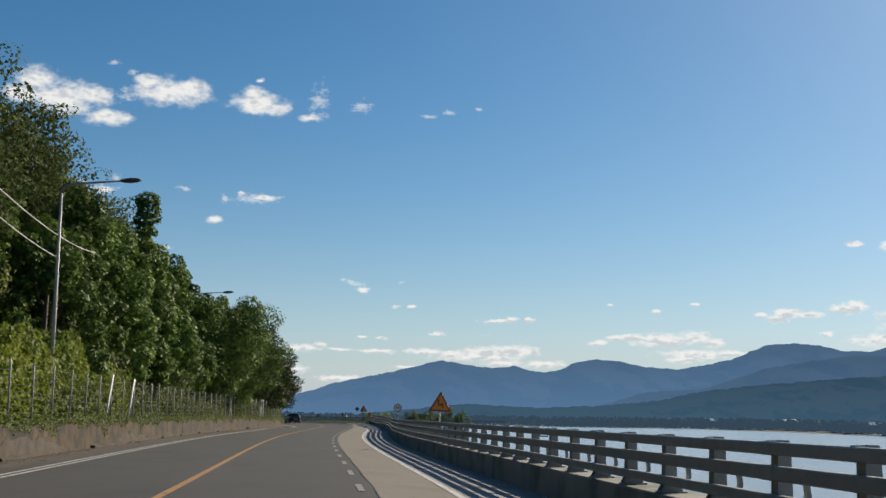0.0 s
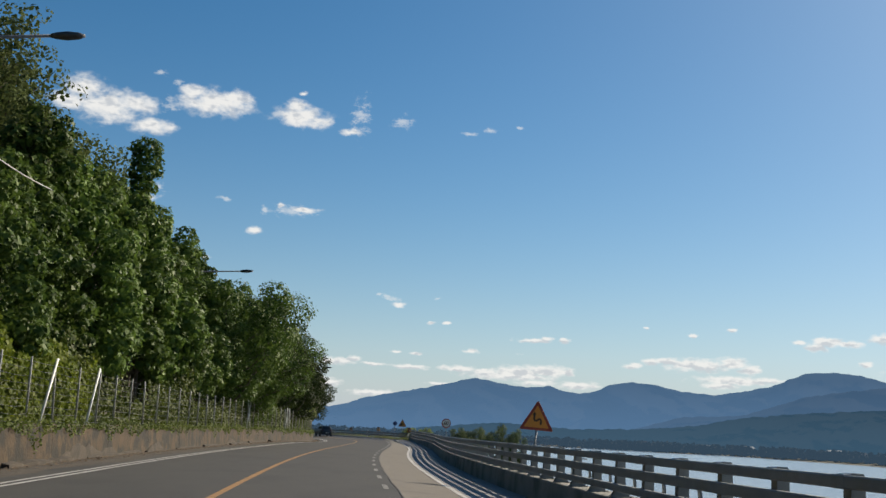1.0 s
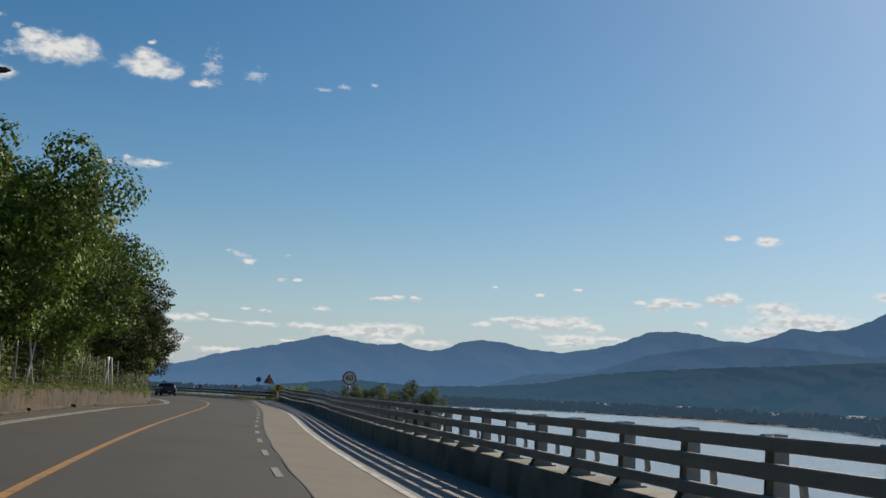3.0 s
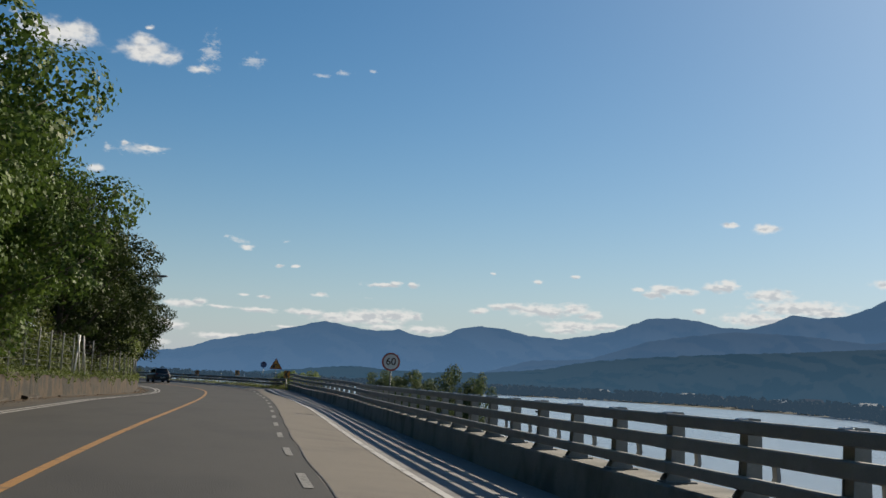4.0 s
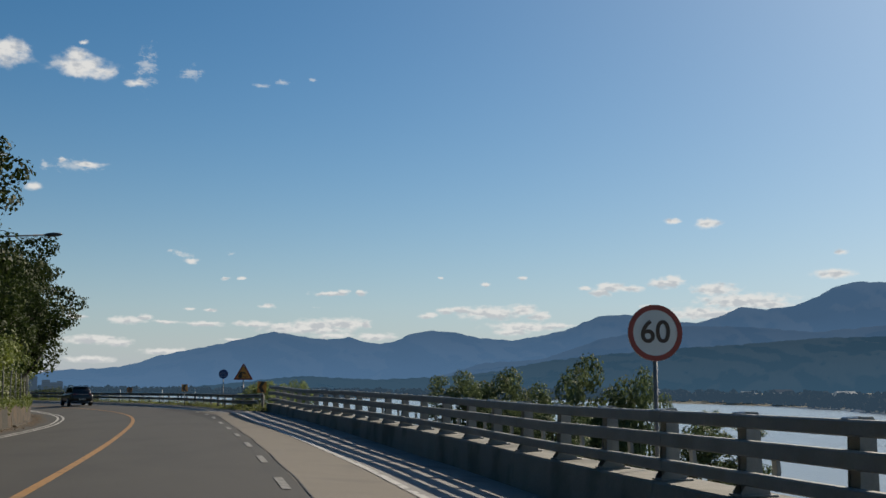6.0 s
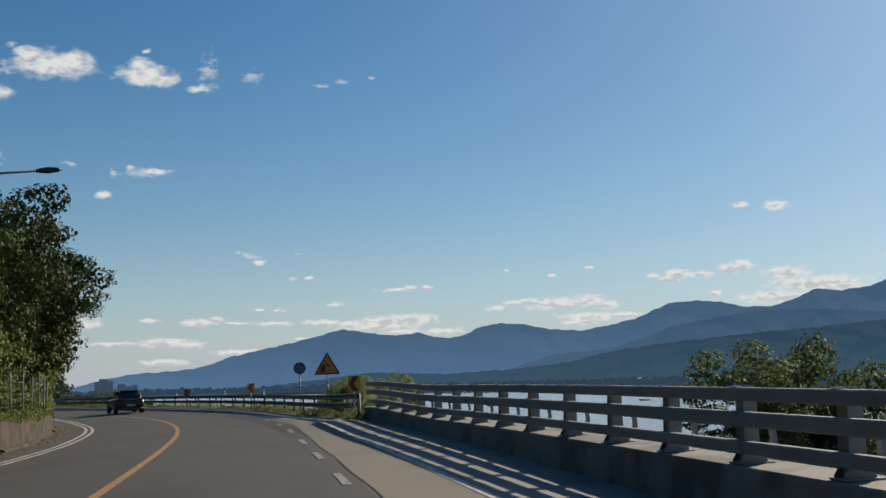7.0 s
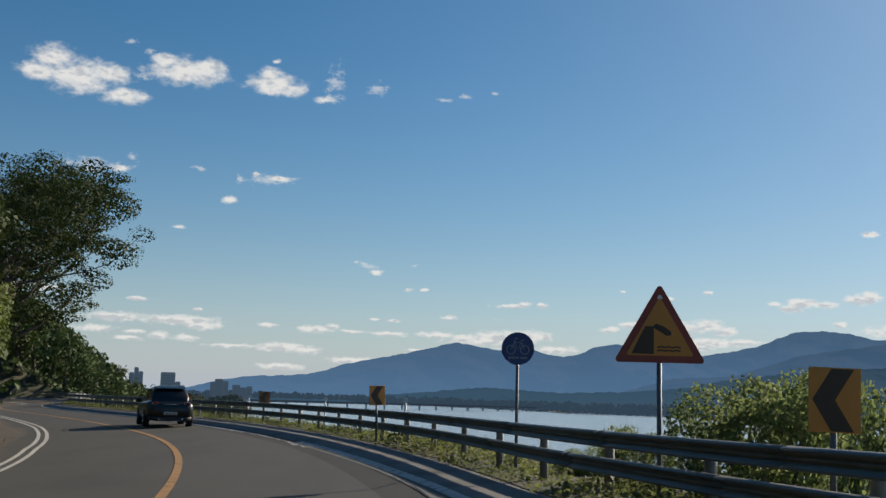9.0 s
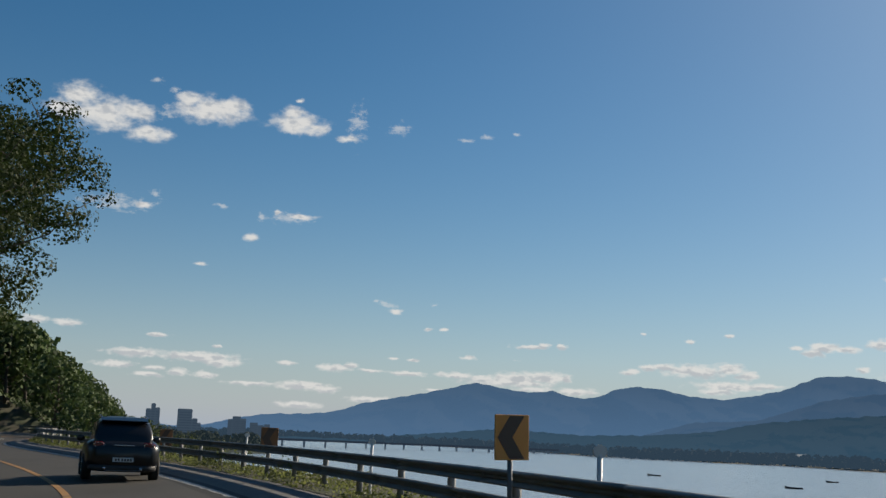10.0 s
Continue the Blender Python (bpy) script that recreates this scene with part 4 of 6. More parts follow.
M_ALU = material("sign_back", (0.4, 0.4, 0.4), 0.45, metal=0.7, spread=0.1, bump=0.05)


def round_triangle(side, r):
    """Outline of an upright triangle with rounded corners, its base at z = 0."""
    h = side * math.sqrt(3) / 2
    out = []
    for (cx, cz), a0 in (((side / 2 - r * 1.732, r), -90), ((0, h - 2 * r), 30), ((-side / 2 + r * 1.732, r), 150)):
        out += [(cx + r * math.cos(radians(a0 + 120 * i / 5)), cz + r * math.sin(radians(a0 + 120 * i / 5))) for i in range(6)]
    return out


def disc(r, cx=0.0, cz=0.0, n=40):
    return [(cx + r * math.cos(2 * math.pi * i / n), cz + r * math.sin(2 * math.pi * i / n)) for i in range(n)]


def ring(mesh, r0, r1, cx, cz, y0, y1, n=40):
    pts, fcs = [], []
    for i in range(n):
        a = 2 * math.pi * i / n
        for r in (r0, r1):
            for y in (y0, y1):
                pts.append((cx + r * math.cos(a), y, cz + r * math.sin(a)))
    for i in range(n):
        b, c = i * 4, (i + 1) % n * 4
        fcs += [(b, b + 2, c + 2, c), (b + 1, c + 1, c + 3, b + 3), (b + 2, b + 3, c + 3, c + 2), (b, c, c + 1, b + 1)]
    return mesh.add(pts, fcs)


def stroke(mesh, path, w, y0, y1):
    """A painted stroke of width w along a path of (x, z)."""
    left, right = [], []
    for i, p in enumerate(path):
        a, b = path[max(0, i - 1)], path[min(len(path) - 1, i + 1)]
        dx, dz = b[0] - a[0], b[1] - a[1]
        ln = math.hypot(dx, dz) or 1
        left.append((p[0] - dz / ln * w / 2, p[1] + dx / ln * w / 2))
        right.append((p[0] + dz / ln * w / 2, p[1] - dx / ln * w / 2))
    for i in range(len(path) - 1):
        mesh.plate([left[i], left[i + 1], right[i + 1], right[i]], y0, y1)
    return mesh


def sign_at(name, label, x, y, z_foot, turn, tilt=0.0):
    """A sign's base; its face looks along -y of its own frame."""
    ob = holder(name, label, "road sign")
    ob.matrix_world = Matrix.Translation((x, y, z_foot)) @ Matrix.Rotation(radians(turn), 4, "Z") @ Matrix.Rotation(radians(tilt), 4, "Y")
    return ob


def sign_post(parent, height, r=0.03, y=0.04):
    part("pole", Mesh().tube([(0, y, 0), (0, y, height)], r, 10), M_STEEL, parent, smooth=True)


def triangle_plate(parent, z0, side):
    part("plate", Mesh().plate(round_triangle(side, 0.035), 0.0, 0.012, Matrix.Translation((0, 0, z0))), M_RED, parent, "red rimmed plate")
    k = side * 0.74
    part("field", Mesh().plate(round_triangle(k, 0.02), -0.004, 0.0, Matrix.Translation((0, 0, z0 + side * 0.075))), M_AMBER, parent, "amber field")
    part("bracket", Mesh().box((-0.09, 0.012, z0 + 0.15), (0.09, 0.03, z0 + 0.19)).box((-0.07, 0.012, z0 + 0.42), (0.07, 0.03, z0 + 0.46)), M_ALU, parent)


# winding road
sg = sign_at("warning_sign", "red and amber triangular winding-road sign on a grey pole", 4.62, 51.12, -1.12, -16.0, 3.0)
sign_post(sg, 2.95)
triangle_plate(sg, 2.70, 1.07)
arrow = [(0.13, 0.13), (0.13, 0.26), (0.10, 0.31), (0.05, 0.30), (0.0, 0.25), (-0.06, 0.25), (-0.085, 0.31), (-0.085, 0.44)]
am = stroke(Mesh(), arrow, 0.062, -0.008, -0.004).plate([(-0.15, 0.43), (-0.02, 0.43), (-0.085, 0.53)], -0.008, -0.004)
part("arrow", am, M_BLACK, sg, m=Matrix.Translation((0, 0, 2.74)))

# water's edge
sg = sign_at("warning_sign", "red and amber triangular quayside sign on a grey pole", 2.99, 157.72, -0.3, -5.0)
sign_post(sg, 2.3)
triangle_plate(sg, 2.17, 1.07)
qm = Mesh().plate([(-0.33, 0.1), (-0.07, 0.1), (-0.07, 0.42), (-0.17, 0.42)], -0.008, -0.004)
for zz in (0.135, 0.175):
    stroke(qm, [(-0.03 + 0.045 * i, zz + (0.012 if i % 2 else 0)) for i in range(7)], 0.018, -0.008, -0.004)
qm.plate([(-0.07, 0.43), (-0.04, 0.45), (0.05, 0.42), (0.13, 0.36), (0.13, 0.32), (0.08, 0.31), (0.0, 0.36), (-0.07, 0.4)], -0.008, -0.004)
part("symbol", qm, M_BLACK, sg, m=Matrix.Translation((0, 0, 2.17)))
part("lamp_cell", Mesh().plate([(-0.035, 0.74), (0.035, 0.74), (0.012, 0.785), (-0.012, 0.785)], -0.012, -0.002), M_SIGNWHITE, sg, "small white reflector", m=Matrix.Translation((0, 0, 2.17)))

# speed limit
sg = sign_at("speed_limit_sign", "round white sixty speed sign with a dark rim on a pole", 5.55, 109.48, -1.0, -6.0)
sign_post(sg, 3.4)
part("plate", Mesh().plate(disc(0.385), 0.0, 0.012, Matrix.Translation((0, 0, 3.137))), M_SIGNWHITE, sg, "white disc")
part("rim", ring(Mesh(), 0.312, 0.383, 0, 3.137, -0.006, 0.0), M_RED, sg, "dark red rim")
fc = bpy.data.curves.new("digits", "FONT")
fc.body, fc.size, fc.align_x, fc.align_y, fc.extrude, fc.offset = "60", 0.43, "CENTER", "CENTER", 0.003, 0.006
ob = new("digits", fc)
ob.data.materials.append(M_BLACK)
ob.parent = sg
ob.matrix_local = pose(0, -0.004, 3.137, 90, 0, 0)
ob["label"] = "black numerals 60"

# cycle track
sg = sign_at("cycle_sign", "round blue bicycle sign on a tall grey pole", 2.16, 163.44, -0.425, -4.0)
sign_post(sg, 2.95, 0.028)
part("plate", Mesh().plate(disc(0.272), 0.0, 0.012, Matrix.Translation((0, 0, 2.68))), M_BLUE, sg, "blue disc")
cm = Mesh()
ring(cm, 0.06, 0.08, -0.115, 2.66, -0.006, 0.0, 24)
ring(cm, 0.06, 0.08, 0.115, 2.66, -0.006, 0.0, 24)
for a in ([(-0.115, 2.66), (-0.06, 2.78), (0.06, 2.78), (0.115, 2.66)], [(-0.06, 2.78), (0.0, 2.67), (0.06, 2.78)], [(-0.06, 2.78), (-0.045, 2.84), (0.0, 2.855)], [(0.05, 2.815), (0.1, 2.82)]):
    stroke(cm, a, 0.016, -0.006, 0.0)
part("bicycle", cm, M_FADED, sg, "white bicycle outline")
for k, (bx, bw) in enumerate(((-0.13, 0.05), (-0.07, 0.05), (-0.01, 0.05), (0.07, 0.05), (0.13, 0.05))):
    part("lettering_bar", Mesh().plate([(bx - bw / 2, 2.51), (bx + bw / 2, 2.51), (bx + bw / 2, 2.545), (bx - bw / 2, 2.545)], -0.004, 0.0), M_FADED, sg)


def chevron(x, y, z, turn, tilt=0.0, w=0.46, h=0.58, face=M_AMBER, label="amber chevron board with a black arrow behind the guardrail"):
    sg = sign_at("chevron_sign", label, x, y, z - 1.15, turn, tilt)
    sg["group"] = "bend chevrons"
    sign_post(sg, 1.15)
    part("board", Mesh().box((-w / 2, -0.004, 1.15 - h / 2), (w / 2, 0.014, 1.15 + h / 2), None, 0.004), face, sg)
    t = 0.2 * w / 0.46
    out = [(0.36 * w, h / 2 - 0.012), (0.36 * w - t, h / 2 - 0.012), (-w / 2 + 0.03, 0.0), (0.36 * w - t, -h / 2 + 0.012), (0.36 * w, -h / 2 + 0.012), (-w / 2 + 0.03 + t, 0.0)]
    part("arrow", Mesh().plate([(a, 1.15 + b) for a, b in (out[0], out[1], out[2], out[5])], -0.008, -0.004).plate([(a, 1.15 + b) for a, b in (out[2], out[3], out[4], out[5])], -0.008, -0.004), M_BLACK, sg)
    return sg


# the two farther boards have a darker amber than the others
M_DARKAMBER = material("dark_amber", (0.20, 0.085, 0.025), 0.6, spread=0.2, grain=5, fine=60, bump=0.05)
DARK_BOARD = "dark chevron board behind the guardrail"
chevron(3.75, 154.8, 1.47, -8.0, 1.5)
chevron(0.06, 173.3, 1.44, 26.0, -1.5, 0.44, 0.49)
p = at(190, 3.1)
chevron(p.x, p.y, 1.22, 24.0, face=M_DARKAMBER, label=DARK_BOARD)
p = at(203, 3.1)
chevron(p.x, p.y, 1.06, 24.0, face=M_DARKAMBER, label=DARK_BOARD)

# round delineators
for q in (171.3, 181.4, 192.5, 206.0):
    p = at(q, 2.99 if q < 175 else 3.12, 0.05 if q < 175 else 0.0)
    sg = holder("delineator", "white round reflector on a slim post behind the guardrail", "reflector", "roadside reflectors", m=Matrix.Translation((p.x, p.y, p.z - 0.3)))
    part("stem", Mesh().tube([(0, 0, 0), (0, 0, 1.42)], 0.028, 8), M_SIGNWHITE, sg, smooth=True)
    part("lens", Mesh().plate(disc(0.065, 0, 1.45, 20), -0.02, 0.02), M_SIGNWHITE, sg, "round reflector")


# street lamps
def street_lamp(s, d, z0, height, arm):
    ob = holder("street_lamp", "tall grey street lamp with one long arm", "street lamp", "street lamps", m=set_at(s, d, z0))
    part("pole", Mesh().tube([(0, 0, 0), (0, 0, height * 0.6), (0, 0, height - 0.3)], [0.085, 0.065, 0.045], 12), M_GALV, ob, smooth=True)
    part("base_plate", Mesh().box((-0.2, -0.2, 0), (0.2, 0.2, 0.04), None, 0.01), M_STEEL, ob)
    part("arm", Mesh().tube([(0, 0, height - 0.4), (0.06, 0, height - 0.18), (0.35, 0, height - 0.06), (arm - 0.5, 0, height + 0.12)], [0.05, 0.05, 0.042, 0.036], 10), M_STEEL, ob, smooth=True)
    hm = Mesh()
    pts = []
    for i, (x, w, t) in enumerate(((-0.02, 0.05, 0.05), (0.12, 0.1, 0.08), (0.35, 0.15, 0.1), (0.6, 0.13, 0.075), (0.74, 0.05, 0.03))):
        pts.append([(arm - 0.55 + x, w * math.cos(a), height + 0.12 + x * 0.06 + t * math.sin(a)) for a in [2 * math.pi * j / 10 for j in range(10)]])
    fl = [q for r in pts for q in r]
    fc_ = [(i * 10 + j, i * 10 + (j + 1) % 10, i * 10 + 10 + (j + 1) % 10, i * 10 + 10 + j) for i in range(4) for j in range(10)]
    fc_ += [tuple(range(10)), tuple(range(49, 39, -1))]
    part("lamp_head", hm.add(fl, fc_), M_DARKGREY, ob, "dark lamp head", smooth=True)
    return ob


M_DARKGREY = material("dark_housing", (0.05, 0.05, 0.052), 0.5, metal=0.3, spread=0.15, bump=0.05)
street_lamp(41.5, -9.15, 1.05, 8.78, 2.67)
street_lamp(80.5, -10.8, 1.0, 8.95, 4.2)
street_lamp(148.0, -9.0, 1.1, 7.45, 3.2)

# overhead cables over the hillside
for hung in ([[-8.62, 24.01, 7.31], [-9.19, 31.01, 7.5], [-10.98, 45.21, 8.32], [-12.16, 56.01, 9.32]], [[-8.56, 24.01, 6.51], [-9.14, 31.01, 6.7], [-11.09, 45.21, 7.51]]):
    path = []
    for a, b in zip(hung, hung[1:]):
        for i in range(8):
            q = Vector(a).lerp(Vector(b), i / 8)
            q.z -= 0.08 * 4 * (i / 8) * (1 - i / 8)
            path.append(q)
    path.append(Vector(hung[-1]))
    tagged(part("cable", Mesh().tube(path, 0.019, 6), M_GALV), "thin pale overhead cable before the hillside trees", "cable", "overhead cables")


# plants
def leaf_quads(centres, normals, size, gen, droop=0.35, stray=0.55):
    """One small pointed leaf at each centre, facing roughly along its normal."""
    n = len(centres)
    normals = normals + gen.normal(0, stray, (n, 3))
    normals /= np.linalg.norm(normals, axis=1, keepdims=True) + 1e-9
    way = gen.normal(0, 1, (n, 3)) + np.array([0, 0, -droop * 3])
    way -= (way * normals).sum(1, keepdims=True) * normals
    way /= np.linalg.norm(way, axis=1, keepdims=True) + 1e-9
    side = np.cross(normals, way)
    ln = size * gen.uniform(0.6, 1.35, (n, 1))
    wd = ln * gen.uniform(0.32, 0.5, (n, 1))
    lift = normals * ln * 0.14
    v = np.stack([centres - way * ln * 0.5, centres + side * wd + lift, centres + way * ln * 0.55, centres - side * wd + lift], 1).reshape(-1, 3)
    return v, np.arange(4 * n).reshape(n, 4)


def blob_points(blobs, total, gen, shell=0.55):
    """Points on and in a set of ellipsoids (x, y, z, rx, ry, rz), thinned where they overlap."""
    b = np.array(blobs)
    area = (b[:, 3] * b[:, 4] + b[:, 4] * b[:, 5] + b[:, 3] * b[:, 5])
    pick = gen.choice(len(b), total, p=area / area.sum())
    u = gen.normal(0, 1, (total, 3))
    u /= np.linalg.norm(u, axis=1, keepdims=True)
    r = shell + (1 - shell) * gen.uniform(0, 1, (total, 1)) ** 0.5
    lump = 1 + 0.16 * np.sin(u[:, :1] * 7 + pick[:, None]) * np.cos(u[:, 1:2] * 6 + pick[:, None] * 2) + gen.normal(0, 0.05, (total, 1))
    pts = b[pick, :3] + u * b[pick, 3:] * r * lump
    keep = np.ones(total, bool)
    for q in b:
        keep &= (((pts - q[:3]) / q[3:]) ** 2).sum(1) > 0.42
    return pts[keep], u[keep]


def limb(mesh, p0, way, length, r0, gen, bend=0.25, up=0.15, sides=6):
    p, w, path, rad = Vector(p0), Vector(way).normalized(), [Vector(p0)], [r0]
    for i in range(5):
        w = (w + Vector(gen.normal(0, bend, 3)) * 0.5 + Vector((0, 0, up))).normalized()
        p = p + w * length / 5
        path.append(p.copy())
        rad.append(r0 * (1 - 0.8 * (i + 1) / 5))
    if sides:
        mesh.tube(path, rad, sides)
    return path


def broadleaf(seed, height, radius, leaves, size, mat, label, lean=0.0, low=0.3, tiers=False, far=False):
    """Trunk, limbs, twigs and a ragged crown of small leaves."""
    gen = np.random.default_rng(seed)
    tree = holder("tree", label, "tree")
    wood = Mesh()
    top = Vector((lean * height, 0, height * 0.82))
    trunk = []
    for i in range(7):
        f = i / 6
        trunk.append(Vector((lean * height * f * f + gen.normal(0, 0.08), gen.normal(0, 0.08), -0.6 + (height * 0.82 + 0.6) * f)))
    wood.tube(trunk, [0.028 * height * (1 - 0.85 * i / 6) for i in range(7)], 9)
    blobs = []
    limbs = int(13 + radius * 2)
    for i in range(limbs):
        f = low + (0.95 - low) * (i + gen.uniform(0, 0.8)) / limbs
        k = min(5, int(f * 6))
        base = trunk[k].lerp(trunk[k + 1], f * 6 - k)
        a = i * 2.4 + gen.uniform(-0.4, 0.4)
        reach = radius * (0.55 + 0.6 * math.sin(math.pi * min(1, (f - low) / (1 - low) * 0.75 + 0.2))) * gen.uniform(0.75, 1.12)
        path = limb(wood, base, (math.cos(a) + lean * 0.6, math.sin(a), 0.32), reach, 0.012 * height * (1.15 - f), gen, sides=3 if far else 6)
        for j in ((3, 4, 5) if tiers else (2, 3, 4, 5)):
            q = path[j]
            w = radius * gen.uniform(0.17, 0.3) * (0.85 if tiers else 1.0)
            blobs.append((q.x + gen.normal(0, 0.25), q.y + gen.normal(0, 0.25), q.z + gen.normal(0.1, 0.25), w, w, w * gen.uniform(0.5, 0.8) * (0.6 if tiers else 1.0)))
            if gen.uniform() < 0.65:
                a2 = gen.uniform(0, 6.3)
                tw = limb(wood, q, (math.cos(a2), math.sin(a2), 0.2), radius * 0.22, 0.02, gen, sides=0 if far else 5)
                t = tw[-1]
                w = radius * gen.uniform(0.11, 0.19)
                blobs.append((t.x, t.y, t.z, w, w, w * 0.65))
    for i in range(5):
        w = radius * gen.uniform(0.2, 0.32)
        blobs.append((top.x + gen.normal(0, radius * 0.22), gen.normal(0, radius * 0.22), top.z + gen.uniform(-0.05, 0.14) * height, w, w, w * 0.8))
    pts, nrm = blob_points(blobs, leaves, gen, 0.35)
    v, f = leaf_quads(pts, nrm + np.array([0, 0, 0.2]), size, gen, 0.3, 0.42)
    part("trunk", wood, M_BARK, tree, smooth=True)
    part("crown", big_mesh("crown", v, f, mat), mat, tree)
    return tree


def vine_tree(seed, height, radius, leaves, size, label, slim=False):
    """A tree wholly draped in climbing vines: heaped folds that hang in separate curtains."""
    gen = np.random.default_rng(seed)
    tree = holder("vine_tree", label, "tree")
    wood = Mesh().tube([(0, 0, -0.6), (0.1, 0, height * 0.4), (0, 0.1, height * 0.85)], [0.2, 0.16, 0.06], 8)
    blobs = []
    n = int(height * (1.5 if slim else 2.3))
    for i in range(n):
        f = (i + 0.6) / n
        a = i * 2.4 + gen.uniform(-0.5, 0.5)
        z = height * (0.30 + 0.68 * f) - gen.uniform(0, 0.6)
        out = radius * (1.0 - 0.62 * f ** 2.4) * gen.uniform(0.4, 1.12)
        r0 = radius * gen.uniform(0.2, 0.4) * (0.65 + 0.35 * (1 - f))
        limb(wood, (0, 0, max(0.5, z - out * 0.8)), (math.cos(a), math.sin(a), 0.7), out * 1.1, 0.05, gen)
        x, y, long = out * math.cos(a), out * math.sin(a), gen.uniform(0.2, 2.2)
        k = 1 + int(long / 0.6)
        for j in range(k):
            g = j / max(1, k - 1)
            rr = r0 * (1.0 - 0.4 * g) * gen.uniform(0.75, 1.2)
            zz = z - long * g
            if zz < 1.9:
                break
            blobs.append((x * (1 + 0.1 * g) + gen.normal(0, 0.18), y * (1 + 0.1 * g) + gen.normal(0, 0.18), zz, rr, rr, rr * gen.uniform(0.55, 0.95)))
    for i in range(12 if slim else 0):
        w = radius * gen.uniform(0.5, 0.68)
        blobs.append((gen.normal(0, 0.12), gen.normal(0, 0.12), height * (1.0 - 0.045 * i), w, w, w * 0.8))
    for i in range(4):
        blobs.append((gen.normal(0, 0.25), gen.normal(0, 0.25), height * (0.99 - 0.07 * i), radius * 0.28, radius * 0.28, radius * 0.3))
    pts, nrm = blob_points(blobs, leaves, gen, 0.7)
    v, f = leaf_quads(pts, nrm + np.array([0, 0, 0.45]), size, gen, 0.25, 0.5)
    part("trunk", wood, M_BARK, tree, smooth=True)
    part("crown", big_mesh("crown", v, f, M_VINE), M_VINE, tree)
    return tree


def bush(seed, height, radius, leaves, size, mat, label, full=1.0):
    gen = np.random.default_rng(seed)
    b = holder("bush", label, "bush")
    wood = Mesh()
    blobs = []
    for i in range(16):
        a = i * 2.4
        path = limb(wood, (0, 0, -0.2), (math.cos(a) * 0.8, math.sin(a) * 0.8, 1.2), height * gen.uniform(0.7, 1.05), 0.035, gen)
        for j in (2, 3, 4, 5):
            q = path[j]
            w = radius * gen.uniform(0.16, 0.3) * full
            blobs.append((q.x * radius / height * 1.5, q.y * radius / height * 1.5, q.z, w, w, w * 0.8))
    pts, nrm = blob_points(blobs, leaves, gen, 0.35)
    v, f = leaf_quads(pts, nrm, size, gen, 0.25)
    part("trunk", wood, M_BARK, b, smooth=True)
    part("crown", big_mesh("crown", v, f, mat), mat, b)
    return b


def floor_at(x, y):
    return float(ground_height(np.array([x]), np.array([y]))[0])


def plant(proto, s, d, size, sink=0.2, turn=None, r=random.Random(5), first=[]):
    p = at(s, d)
    z = floor_at(p.x, p.y) - sink
    m = Matrix.Translation((p.x, p.y, z)) @ Matrix.Rotation(r.uniform(0, 6.3) if turn is None else turn, 4, "Z")
    ob = copy_thing(proto, m)
    ob.scale = (size, size, size * r.uniform(0.94, 1.06))
    return ob


def away(ob):
    """Takes a first copy out of the scene once its repeats stand."""
    for o in (*ob.children_recursive, ob):
        bpy.data.objects.remove(o)


vr = random.Random(11)
VINES = [vine_tree(31 + i, h, w, n, 0.225, "tree smothered in broad-leaved climbing vines above the fence") for i, (h, w, n) in enumerate(((11.2, 2.9, 12500), (9.8, 2.7, 11500), (12.0, 2.4, 12000), (10.4, 3.1, 12500)))]
TALL = vine_tree(40, 12.0, 1.05, 8000, 0.18, "slim vine-wrapped trunk rising over the other trees", True)
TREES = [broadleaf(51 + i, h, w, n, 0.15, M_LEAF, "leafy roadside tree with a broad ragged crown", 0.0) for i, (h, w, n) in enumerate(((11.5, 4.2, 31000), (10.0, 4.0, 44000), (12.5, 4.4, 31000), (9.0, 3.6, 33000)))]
WIDE = broadleaf(57, 11.0, 6.0, 64000, 0.185, M_VINE, "wide-crowned leafy tree reaching out over the lane")
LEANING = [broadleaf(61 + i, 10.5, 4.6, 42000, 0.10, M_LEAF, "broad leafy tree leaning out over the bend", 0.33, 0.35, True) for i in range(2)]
HILL = [broadleaf(71 + i, h, w, n, 0.145, M_HILL, "dull green hillside tree with a feathery crown", 0.0, 0.2, far=True) for i, (h, w, n) in enumerate(((9.0, 3.2, 8200), (7.5, 3.0, 7600), (10.0, 3.0, 8200)))]
FAR = [broadleaf(81 + i, 9.5, 3.2, 950, 0.64, M_PINE, "dark green tree on the wooded headland", 0.0, 0.15, far=True) for i in range(2)]
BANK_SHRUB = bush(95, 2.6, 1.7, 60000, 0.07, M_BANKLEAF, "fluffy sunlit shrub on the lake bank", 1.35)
SHRUBS = [bush(91 + i, 2.6, 1.7, 4000, 0.135, M_WEED, "sunlit green shrub on the lake bank") for i in range(2)]
LAKE_TREE = broadleaf(99, 9.6, 2.3, 26000, 0.13, M_LAKELEAF, "leafy lakeside tree rising behind the barrier", 0.0, 0.35)
BIG_SHRUB = bush(97, 4.2, 2.5, 5000, 0.18, M_SHRUB, "large pale green tree top rising behind the barrier")

# the vine-hung row along the fence
s = 50.0
while s < 112:
    grow = 0.74 if s < 58 else 0.9 if s < 66 else 1.02 if s < 80 else 0.95
    plant(VINES[vr.randrange(4)], s, -11.9 + vr.uniform(-0.7, 0.6), grow * vr.uniform(0.9, 1.06))
    s += vr.uniform(2.5, 3.7)
s = 53.0
